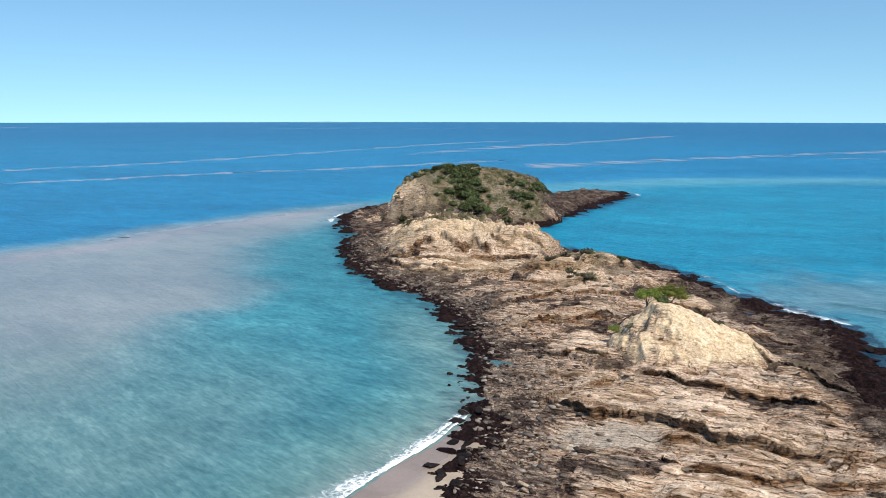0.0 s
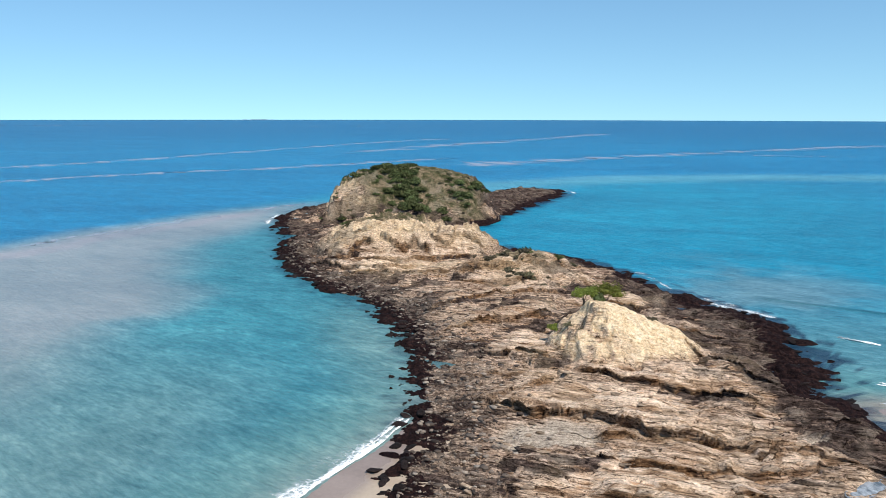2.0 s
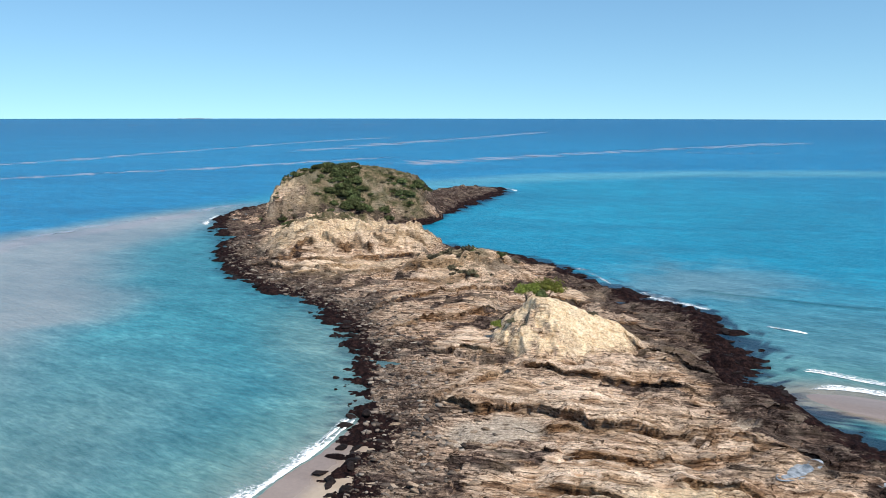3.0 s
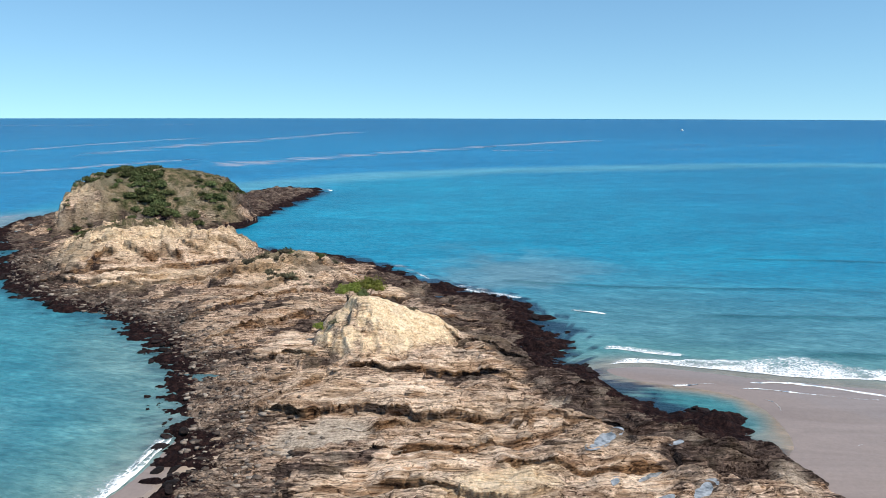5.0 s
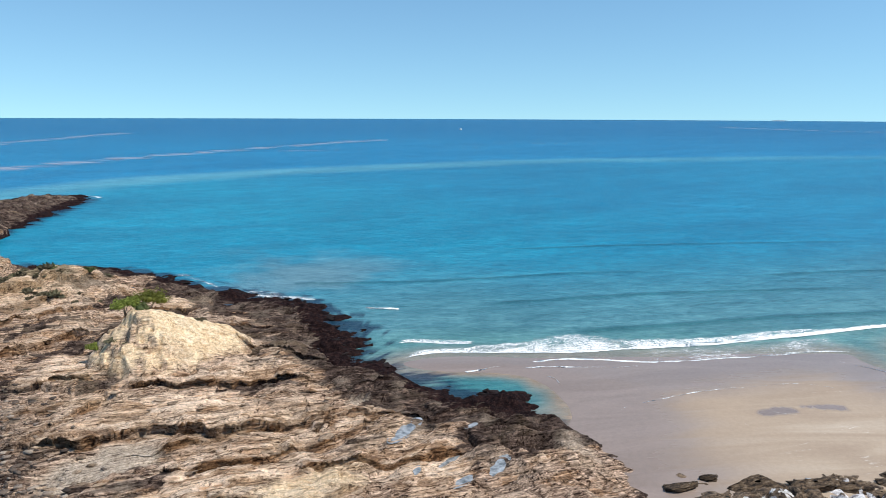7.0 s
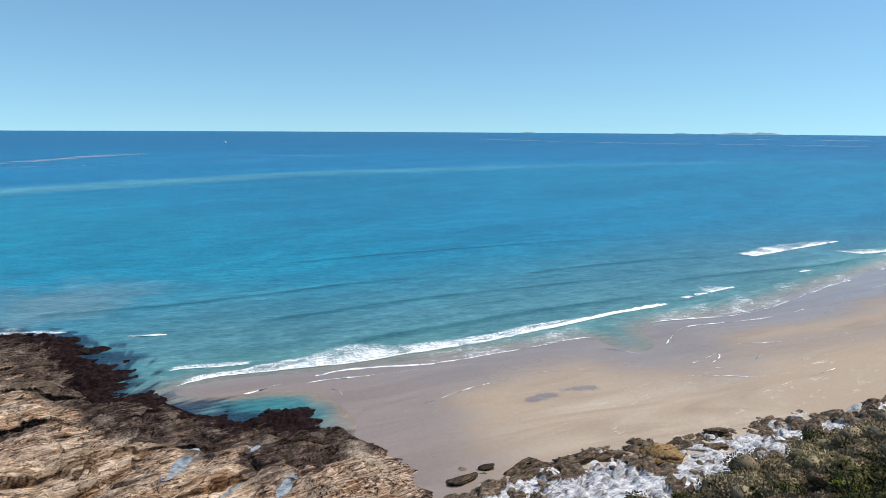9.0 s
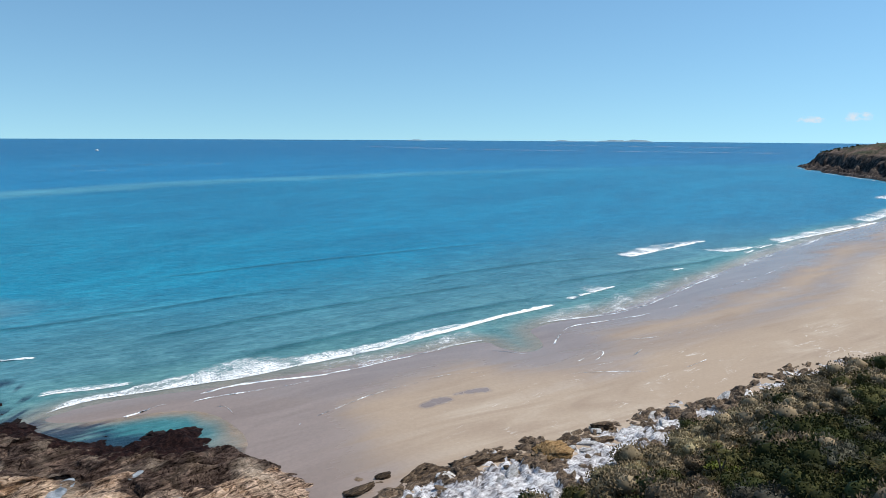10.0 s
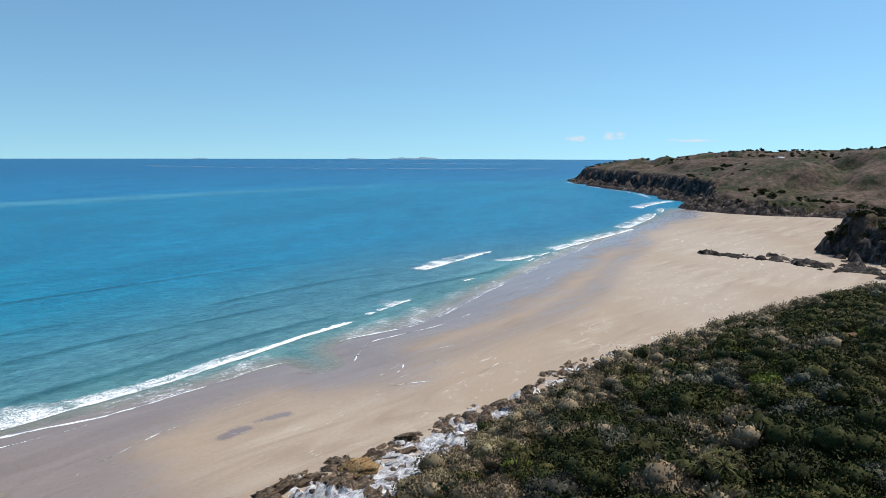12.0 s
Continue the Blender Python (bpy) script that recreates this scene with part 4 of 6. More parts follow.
radii = np.concatenate([np.linspace(1, 40, 20), 40 * np.exp(np.linspace(0, math.log(4880 / 40), 230))[1:]])
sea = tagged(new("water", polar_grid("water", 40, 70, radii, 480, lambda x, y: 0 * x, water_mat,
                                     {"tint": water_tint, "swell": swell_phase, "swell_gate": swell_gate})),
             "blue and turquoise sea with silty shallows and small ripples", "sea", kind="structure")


# ---- land round the beach ----
def scrub_height(x, y):
    s = inside_dist(x, y, SCRUB)
    z = 1.6 + 17.5 * (1 - np.exp(-np.maximum(s, 0) / 30)) + 0.6 * fbm(x / 9, y / 9, 3, 151) * step(0, 8, s)
    return np.where(s < 0, 1.6 + 0.5 * s, z)


slope = tagged(new("headland_slope", grid_of("headland_slope", steps(-120, (10, 4), (160, 1.3), (175, 3)), steps(-300, (-110, 6), (32, 1.3)), scrub_height, soil_mat,
                                             lambda x, y, z: z > -1.5, {"cliff": lambda x, y, z: 0 * x})),
               "steep hillside of reddish soil under coastal scrub", "hillside", kind="structure")


def boulder_height(x, y):
    d = inside_dist(x, y, BOULDERS) + 1.6 * fbm(x / 4, y / 4, 3, 161)
    c1, c2, who = cells((x + y) / 2.9 + 0.4 * fbm(x / 2, y / 2, 2, 169), (x - y) / 1.9, 163)
    e1, e2, eh = cells(x / 0.9, y / 0.7, 165)
    lump = (1.2 + 0.9 * who) * np.clip((c2 - c1) * 1.8, 0, 0.5) + 0.5 * (0.7 + eh) * np.clip((e2 - e1) * 1.8, 0, 0.5) + 0.25 * fbm(x / 0.8, y / 0.8, 3, 168) + 0.5 * saw(0.7 * y + 0.7 * x, 2.6, 167, x - y) * 0.6
    lump = lump * (1 - 0.6 * boulder_white(x, y, 0))
    return np.where(d > -1, 0.15 + lump * step(-1, 2.5, d) + 1.5 * step(1, 12, d), -0.5)


def boulder_white(x, y, z):
    d = inside_dist(x, y, BOULDERS)
    return np.clip(0.9 * step(-0.06, 0.16, fbm(x / 3.4, y / 3.4, 4, 171)) * step(1.0, 2.6, d + 1.2 * fbm(x / 3, y / 3, 2, 172)), 0, 1)


def boulder_material():
    k = Mat("shore_rock", 0.9, 0.3)
    n = k.noise(k.pos((1.0, 2.8, 4.0), -40), 1.0, 8, 0.68, 0.4)
    g = k.noise(k.pos(), 5.0, 6, 0.7)
    col = k.ramp(n, (0.34, (0.018, 0.013, 0.011)), (0.45, (0.075, 0.052, 0.036)), (0.56, (0.19, 0.135, 0.09)), (0.68, (0.33, 0.26, 0.19)))
    wh = k.ramp(k.noise(k.pos((1.0, 2.2, 1.5), -40), 0.9, 8, 0.7, 0.8), (0.38, (0.13, 0.115, 0.115)), (0.46, (0.38, 0.36, 0.365)), (0.55, (0.70, 0.69, 0.70)), (0.66, (0.84, 0.83, 0.83)))
    v = k.calc("ADD", k.attr("white"), k.calc("MULTIPLY", k.calc("SUBTRACT", n, 0.5), 0.8))
    col = k.mix(k.span(v, 0.34, 0.5), col, wh)
    col = k.mix(1.0, col, k.ramp(g, (0.3, (0.65, 0.64, 0.63)), (0.6, (1.05, 1.05, 1.05))), "MULTIPLY")
    return k.done(col, k.bump(n, 0.8, 0.25, k.bump(g, 0.6, 0.08)))


belt = tagged(new("boulder_belt", grid_of("boulder_belt", steps(38, (118, 0.27), (152, 0.6)), steps(-82, (-30, 0.6), (36, 0.27)), boulder_height, boulder_material(),
                                          lambda x, y, z: (z > -0.3) & (inside_dist(x, y, BOULDERS) < 16), {"white": boulder_white}, False)),
              "brown and white jumbled shore rocks at the foot of the scrub", "rocks", kind="structure")


def far_height(x, y):
    d = inside_dist(x, y, FAR_HEAD) + 6 * fbm(x / 28, y / 28, 4, 181)
    gully = np.abs(fbm(x / 90, y / 90, 3, 183))
    low = step(430, 520, x)
    z = np.where(d > 0, 2.2 * step(0, 3, d) + (4 + 8 * low) * step(10, 24, d) + 27 * (1 - np.exp(-np.maximum(d - 16, 0) / (150 - 60 * low))), 0.3 * d)
    z = z - 11 * np.exp(-(gully / 0.2) ** 2) * step(14, 70, d) + 3.5 * fbm(x / 60, y / 60, 3, 180) * step(20, 60, d) * step(200, 120, d)
    crag = 1 - np.abs(fbm(x / 13, y / 13, 4, 185)) * 2
    b1, b2, tower = cells(x / 9 + 0.5 * fbm(x / 9, y / 9, 2, 184), y / 7, 182)
    return z + (4.0 * (crag - 0.55) + 2.4 * tower - 3.0 * step(0.16, 0.04, b2 - b1) + 2.5 * fbm(x / 5, y / 5, 3, 188)) * step(1, 8, d) * step(30, 16, d) + 1.3 * fbm(x / 4, y / 4, 3, 186) * step(0, 3, d) * step(30, 10, d) + 0.8 * fbm(x / 25, y / 25, 4, 187) * step(10, 60, d)


def far_cliff(x, y, z):
    d = inside_dist(x, y, FAR_HEAD) + 6 * fbm(x / 28, y / 28, 4, 181)
    return step(23, 17, d + 9 * fbm(x / 14, y / 14, 4, 189) - 5 * step(480, 560, x))


far_head = tagged(new("far_headland", grid_of("far_headland", steps(250, (330, 6), (560, 1.7), (940, 2.8), (1030, 10)), steps(-700, (-380, 14), (-250, 5), (-68, 1.4)), far_height, far_hill_mat,
                                              lambda x, y, z: z > -1.0, {"cliff": far_cliff}, False)),
                  "long headland of brown heath and dark sea cliffs", "headland", kind="structure")


def spur_height(x, y):
    d = inside_dist(x, y, SPUR) + 3 * fbm(x / 9, y / 9, 4, 191)
    crag = 1 - np.abs(fbm(x / 6, y / 6, 4, 193)) * 2
    z = np.where(d > 0, 9.5 * step(0, 14, d) + 9 * (1 - np.exp(-np.maximum(d - 6, 0) / 30)), 0.2 * d)
    ld = line_dist(x, y, [(230, -68), (221, -78), (212, -87), (204, -97), (192, -104)])
    r1, r2, lump = cells(x / 3.1 + 0.5 * fbm(x / 3, y / 3, 2, 198), y / 2.0, 199)
    wide = 4.5 + 5.0 * step(-78, -92, y)
    reef = np.clip(1.05 - ld / wide + 0.9 * fbm(x / 4.5, y / 3.0, 4, 197) + 0.35 * lump - 0.5 * step(0.14, 0.03, r2 - r1) + 0.35 * fbm(x / 1.3, y / 1.0, 3, 201), 0, 1) * (ld < 14)
    tower = cells(x / 5, y / 4, 200)[2]
    return np.maximum(z + (3.0 * (crag - 0.5) + 2.2 * tower) * step(0, 4, d) * step(26, 12, d), 1.7 * np.sqrt(reef) * (0.7 + 0.5 * lump) + 0.25 - 1.2 * (reef <= 0))


def spur_cliff(x, y, z):
    d = inside_dist(x, y, SPUR)
    return np.clip(step(16, 9, d + 6 * fbm(x / 5, y / 5, 3, 195)), 0, 1)


spur = tagged(new("cliff_spur", grid_of("cliff_spur", steps(180, (275, 0.9), (330, 4)), steps(-260, (-150, 4), (-64, 0.8)), spur_height, soil_mat,
                                        lambda x, y, z: z > 0.0, {"cliff": spur_cliff}, False)),
              "dark scrubby cliff that runs down onto the beach", "cliff", kind="structure")


# ---- broken water ----
def ribbon(name, points, lines, material, seed, gap=0.6, rough=0.5, gain=0.35, taper=0.06):
    """A strip along a line. lines: for each edge from the landward to the seaward side its offset, height and cover."""
    p = soft_line(points, 3)
    seg = np.hypot(*np.diff(p, axis=0).T)
    at = np.concatenate([[0], np.cumsum(seg)])
    n = max(8, int(at[-1] / gap))
    s = np.linspace(0, at[-1], n)
    x, y = np.interp(s, at, p[:, 0]), np.interp(s, at, p[:, 1])
    tx, ty = np.gradient(x), np.gradient(y)
    k = np.hypot(tx, ty) + 1e-9
    nx, ny = -ty / k, tx / k
    m = len(lines)
    verts, cover = np.zeros((n, m, 3)), np.zeros((n, m))
    end = np.clip(np.minimum(s, at[-1] - s) / (taper * at[-1] + 0.1), 0, 1)
    swellw = 0.75 + 0.5 * vnoise(s / 9, 0 * s, seed)
    for j, (off, h, c) in enumerate(lines):
        w = off * swellw + rough * fbm(s / 2.2, 0 * s + 3 * j, 3, seed + j)
        verts[:, j, 0], verts[:, j, 1] = x + nx * w, y + ny * w
        verts[:, j, 2] = 0.05 + h * end * (0.7 + 0.5 * fbm(s / 1.1, 0 * s + j, 3, seed + 31 + j))
        cover[:, j] = c * end + gain * fbm(s / 5, 0 * s, 3, seed + 71 + j) * (c > 0)
    cover[:, 0] = np.minimum(cover[:, 0], lines[0][2] if lines[0][2] > 0 else 0)
    i = (np.arange(n - 1)[:, None] * m + np.arange(m - 1)[None]).ravel()
    f = np.stack([i, i + m, i + m + 1, i + 1], 1)
    return mesh_of(name, verts.reshape(-1, 3), f, material, True, {"cover": cover.ravel()})


def band(name, front, back, rows, material, seed, gap=0.5, rough=0.5, gain=0.35, taper=0.08):
    """Foam between a front line and a back line. rows: share of the way back and cover."""
    lines = []
    for pts in (front, back):
        p = soft_line(pts, 2)
        at = np.concatenate([[0], np.cumsum(np.hypot(*np.diff(p, axis=0).T))])
        lines.append((p, at))
    n = max(10, int(lines[0][1][-1] / gap))
    f = np.linspace(0, 1, n)
    (fx, fy), (bx, by) = [(np.interp(f * at[-1], at, p[:, 0]), np.interp(f * at[-1], at, p[:, 1])) for p, at in lines]
    s = f * lines[0][1][-1]
    end = np.clip(np.minimum(f, 1 - f) / taper, 0, 1)
    verts, cover = np.zeros((n, len(rows), 3)), np.zeros((n, len(rows)))
    for j, (q, c) in enumerate(rows):
        w = q + 0.12 * (q > 0) * fbm(s / 4, 0 * s + 3 * j, 3, seed + j)
        jit = rough * fbm(s / 1.8, 0 * s + 5 * j, 3, seed + 17 + j) * (0.25 if j == 0 else 1)
        verts[:, j, 0], verts[:, j, 1] = fx + (bx - fx) * w + jit * 0.5, fy + (by - fy) * w + jit
        verts[:, j, 2] = 0.045
        cover[:, j] = (c * end + gain * fbm(s / 4, 0 * s, 3, seed + 71 + j)) if c > 0 else 0
    m = len(rows)
    i = (np.arange(n - 1)[:, None] * m + np.arange(m - 1)[None]).ravel()
    return mesh_of(name, verts.reshape(-1, 3), np.stack([i, i + m, i + m + 1, i + 1], 1), material, True, {"cover": cover.ravel()})


CREST = [(-0.12, 0.0, 0.0), (0.0, 0.06, 0.95), (0.2, 0.4, 1.0), (0.45, 0.42, 0.9), (0.8, 0.12, 0.62), (1.4, 0.0, 0.25)]
LOW_CREST = [(-0.1, 0.0, 0.0), (0.0, 0.04, 0.85), (0.15, 0.2, 0.92), (0.35, 0.2, 0.75), (0.65, 0.05, 0.4), (1.0, 0.0, 0.0)]
SURGE = [(-0.08, 0.0, 0.0), (0.0, 0.04, 0.9), (0.25, 0.08, 0.75), (0.6, 0.03, 0.45), (1.0, 0.0, 0.1)]
TRAIL = [(0.0, 0.6), (0.2, 0.58), (0.5, 0.5), (0.8, 0.4), (1.0, 0.0)]
THIN_TRAIL = [(0.0, 0.5), (0.3, 0.42), (0.7, 0.32), (1.0, 0.0)]
for front, back, crest, trail, seed in (
        ([(55.5, 70.8), (57.1, 70.6), (60.7, 69.5), (63.6, 66.9), (68, 63.1), (72, 59.5), (75.8, 56.4), (80.7, 53.9), (83, 52.2)],
         [(57, 72.5), (60, 72), (63.5, 69.5), (67.7, 68), (72.6, 65.3), (78.2, 65.4), (82.7, 63.5), (84, 60), (85.5, 56)], SURGE, TRAIL, 300),
        ([(80, 54.3), (85.2, 50.7), (89.4, 48.1), (94.1, 45.5), (101.3, 42.3), (106.5, 39.6), (110.9, 37.7), (118.6, 34.5), (124.6, 31.1), (132.2, 27.1)],
         [(81, 61), (84.7, 57.5), (88, 54.4), (92, 51.2), (97, 48), (104, 45.4), (108, 43), (114, 38.4), (124.6, 32.6), (132.6, 28)], CREST, TRAIL, 301),
        ([(58.9, 76.4), (61.3, 74.9), (63.8, 71.6), (67.4, 68.9)], [(59.6, 77.6), (62.8, 76.6), (65, 74.6), (68, 69.8)], SURGE, THIN_TRAIL, 302),
        ([(137, 26), (138.5, 25.3), (139.8, 24.7)], [(138, 28), (139.5, 27), (140.5, 26)], LOW_CREST, THIN_TRAIL, 303),
        ([(140.7, 24.6), (142.6, 23.8), (144.6, 23.1)], [(142, 26.5), (144, 25.8), (145.5, 24)], LOW_CREST, THIN_TRAIL, 304),
        ([(144.7, 22.9), (148.5, 21.4), (153.1, 19.3)], [(146.5, 29), (155.5, 28.5), (156, 21.5)], LOW_CREST, THIN_TRAIL, 305),
        ([(177, 9.1), (179, 7.8), (181.2, 6.6)], [(178, 11), (180.5, 9.8), (182, 8)], LOW_CREST, THIN_TRAIL, 306),
        ([(191.6, 21.7), (204.6, 15.6), (220.5, 8.5), (233.8, 2.2)], [(194.5, 27), (211.5, 22), (224, 14.5), (237.5, 3.5)], CREST, TRAIL, 307),
        ([(212, -2.5), (216.2, -6.6), (225.7, -11.1)], [(214, 5), (222, -2.5), (227.5, -9.6)], LOW_CREST, TRAIL, 308),
        ([(213.4, -8.8), (216.5, -9.9), (219.6, -10.9)], [(214.5, -7), (217.6, -8), (220.6, -9.8)], LOW_CREST, THIN_TRAIL, 309),
        ([(223.8, -12.2), (228.5, -14.2), (233.5, -16.5)], [(225, -9.5), (230, -12), (234.5, -15)], LOW_CREST, THIN_TRAIL, 310),
        ([(66.2, 94.5), (67.8, 92.4), (70.2, 89.9)], [(66.8, 95.4), (68.6, 93.4), (70.8, 90.6)], LOW_CREST, THIN_TRAIL, 311),
        ([(236, -17.5), (262, -31), (288, -46), (314, -59)], [(240, -12), (266, -25), (293, -40), (316, -56)], CREST, TRAIL, 312),
        ([(310, -54), (340, -66), (372, -79), (400, -86)], [(314, -47), (345, -58), (377, -71), (402, -82)], LOW_CREST, TRAIL, 313),
        ([(432, -84), (470, -98), (510, -123)], [(436, -76), (476, -89), (515, -116)], CREST, TRAIL, 314),
        ([(405, -90), (425, -96), (440, -98)], [(406, -86), (426, -91), (442, -94)], LOW_CREST, THIN_TRAIL, 315)):
    wave = tagged(new("breaking_wave"), "small white breaking wave rolling towards the sand", "wave", "breakers along the beach")
    part("crest", ribbon("crest", front, crest, foam_mat, seed, 0.3, 0.25, 0.3 if crest is CREST else 0.6), wave)
    part("foam_trail", band("foam_trail", front, back, trail, foam_mat, seed + 50), wave, "thin lace of foam behind the crest")

# thin sheets of lace between the breakers and the sand
SHEET = [(0.0, 0.4), (0.1, 0.3), (0.5, 0.3), (0.85, 0.26), (1.0, 0.0)]
for front, back, seed in (
        ([(78.4, 48.8), (82.1, 46.2), (88, 42.7), (94, 39.1), (100.1, 36.1), (105, 31.8)], [(82, 52.5), (88, 48.5), (93.5, 45.4), (100, 42.4), (106, 39.3), (110, 36.5)], 323),
        ([(111.9, 28.8), (117.7, 27.1), (122.5, 22.3), (132.2, 14.1), (148.3, 7.9), (169.6, 1), (184.2, -6.7)], [(121.7, 30.5), (130.5, 26), (138.3, 21.8), (153.4, 16.7), (168.1, 9.2), (178.5, 1.5), (195.5, -5.9)], 324),
        ([(184.2, -6.7), (194.9, -10.3), (214, -18.3), (237.9, -26), (262, -35)], [(188, 0), (202, -5), (222, -12), (245, -21), (268, -31)], 325)):
    tagged(new("foam", band("foam", front, back, SHEET, foam_mat, seed, 0.5, 0.8, 0.3)), "thin sheet of foam lace sliding over the wet sand", "foam", kind="stuff")

SWASH = [(-0.15, 0.0, 0.0), (0.0, 0.02, 0.85), (0.2, 0.02, 0.7), (0.5, 0.0, 0.15), (0.8, 0.0, 0.0)]
WASH = [(-0.8, 0.0, 0.0), (0.0, 0.05, 0.6), (0.8, 0.05, 0.48), (2.2, 0.0, 0.3), (4.0, 0.0, 0.0)]
for path, lines, seed in (
        ([(66.1, 58.7), (69.7, 57.6), (73.1, 55.4), (76.2, 51.9), (78.4, 48.7), (82.1, 46.1), (88, 42.6), (94, 39), (100.1, 36), (105, 31.6)], SWASH, 321),
        ([(111.4, 28.6), (117.7, 27.1), (122.5, 22.3), (127.6, 16.9), (132.2, 14.1), (138.2, 11), (148.3, 7.9), (155.9, 5.4), (169.6, 1), (176.4, -3.3), (184.2, -6.7), (194.9, -10.3), (214, -18.3), (237.9, -26), (262, -34)], SWASH, 322),
        ([(262, -35), (273, -45), (287, -54), (301, -63), (322, -70), (345, -78), (366, -88)], SWASH, 335),
        ([(-13, 48), (-7.5, 55.6), (-4.8, 59.7), (-0.2, 65.3), (2.9, 72)], [(-0.1, 0.0, 0.0), (0.0, 0.03, 0.8), (0.25, 0.08, 0.68), (0.8, 0.03, 0.45), (2.2, 0.0, 0.36), (3.6, 0.0, 0.0)], 326),
        ([(-1.6, 64.5), (-0.3, 67.5), (2.2, 71.5)], [(-0.3, 0.0, 0.0), (0.0, 0.05, 0.7), (0.8, 0.05, 0.6), (1.8, 0.0, 0.5), (3.0, 0.0, 0.0)], 320),
        ([(61.5, 103.5), (56.5, 112), (54.5, 118)], [(0.6, 0.0, 0.0), (-0.4, 0.12, 0.46), (-1.5, 0.05, 0.44), (-2.8, 0.0, 0.36), (-4.5, 0.0, 0.0)], 328),
        ([(53.5, 124), (53.5, 130), (51, 140)], [(0.5, 0, 0), (-0.5, 0.05, 0.42), (-1.5, 0.0, 0.36), (-3.0, 0.0, 0.0)], 329),
        ([(74, 306), (80.5, 296), (79, 288)], WASH, 330), ([(-33.5, 212), (-35, 222), (-33, 234)], WASH, 331),
        ([(900, -70), (830, -79), (730, -89), (643, -108), (585, -113), (530, -110)], WASH, 334)):
    tagged(new("foam", ribbon("foam", path, lines, foam_mat, seed, 0.4, 0.4, 0.5)), "thin white foam lace lying along the water's edge", "foam", kind="stuff")


# lines of foam that the last waves left on the sand
def foam_line(points, half, cover, seed):
    me = ribbon("foam_line", points, [(-half, 0, 0.0), (-half * 0.2, 0, cover), (half * 0.3, 0, cover), (half, 0, 0.0)], foam_mat, seed, 0.25, half * 1.6, 1.0)
    co = np.zeros(len(me.vertices) * 3, np.float32)
    me.vertices.foreach_get("co", co)
    co = co.reshape(-1, 3)
    co[:, 2] = np.maximum(sand_height(co[:, 0], co[:, 1]), 0.02) + 0.035
    me.vertices.foreach_set("co", co.ravel())
    tagged(new("foam_line", me), "thin wavering white foam line left on the wet sand", "foam", kind="stuff")


for points, half, cover, seed in (
        ([(64, 58), (67, 56.4), (70.9, 52.8), (74.3, 49.7), (77.4, 47.9)], 0.28, 0.62, 361), ([(58.2, 61.7), (61.2, 60.7), (63.6, 59.6)], 0.45, 0.62, 362),
        ([(65.1, 54.2), (65.3, 52.9), (64.5, 51.6), (63.3, 50.3)], 0.22, 0.6, 363),
        ([(61, 41.5), (64.4, 41.8), (68.2, 40.6), (72.7, 39.2), (77.6, 36.9), (81.3, 34.5), (85.1, 32.7), (87.5, 29.4), (87.9, 25.5), (88.5, 23.7)], 0.22, 0.55, 364),
        ([(102.6, 22.1), (106.8, 22.5), (113.6, 22.5), (117.6, 21.6), (122.2, 17), (131.4, 9.3), (146, 3)], 0.3, 0.6, 365), ([(98.1, 32.2), (98.9, 28.6), (98.9, 24.4)], 0.22, 0.62, 366),
        ([(97.8, 17.1), (102.4, 15.7), (105.3, 14.9), (102.4, 14.2), (98.8, 15.1)], 0.22, 0.58, 367), ([(97, 14.4), (99.3, 12.6), (101.9, 10.5), (106.6, 9.1)], 0.24, 0.58, 368),
        ([(102.9, 7.1), (105.6, 6.2)], 0.22, 0.55, 369), ([(100, 2.7), (104.8, 0.1)], 0.22, 0.5, 370), ([(92, 17), (95, 12), (97, 6)], 0.2, 0.5, 371), 
        ([(110, 14), (114, 8), (120, 3), (128, -3)], 0.25, 0.52, 374), ([(150, 1.5), (165, -4.5), (180, -12), (200, -19)], 0.35, 0.55, 375)):
    foam_line(points, half * 0.7, cover - 0.17, seed)

# drifting lines of algae out at sea
for path, half, c, seed in (
        ([(-300, 395), (-264, 425), (-191, 498), (-99, 680), (11, 890), (120, 1000)], 10, 0.85, 341),
        ([(-240, 320), (-212, 339), (-181, 359), (-125, 410), (-64, 438), (-24, 477), (60, 540)], 9, 0.9, 342),
        ([(30, 452), (80, 472), (178, 543), (293, 602), (418, 676), (560, 740)], 20, 0.75, 343),
        ([(-1600, 2250), (-900, 2180), (-304, 2106), (300, 2150)], 40, 0.8, 344),
        ([(-38, 605), (45, 738), (280, 1060), (400, 1250)], 22, 0.72, 345),
        ([(440, 535), (461, 515), (492, 489)], 4, 0.85, 346), ([(300, 560), (340, 548), (385, 530)], 5, 0.7, 347),
        ([(1900, 1000), (1736, 787), (1589, 520), (1640, 111), (1627, -163)], 35, 0.8, 348),
        ([(2600, 700), (2500, 200), (2450, -200)], 60, 0.85, 349),
        ([(520, 620), (600, 560), (690, 470)], 6, 0.65, 350),
        ([(-90, 176), (-72, 206), (-50, 235), (-24, 268)], 4, 0.6, 351)):
    tagged(new("algae_slick", ribbon("algae_slick", path, [(-half * 1.5, 0, 0.0), (-half * 0.3, 0, c), (half * 0.3, 0, c), (half * 1.5, 0, 0.0)], slick_mat, seed, max(1.5, half / 3), half * 1.1, 0.8)),
           "pinkish-grey line of drifting algae on the sea", "algae slick", kind="stuff")


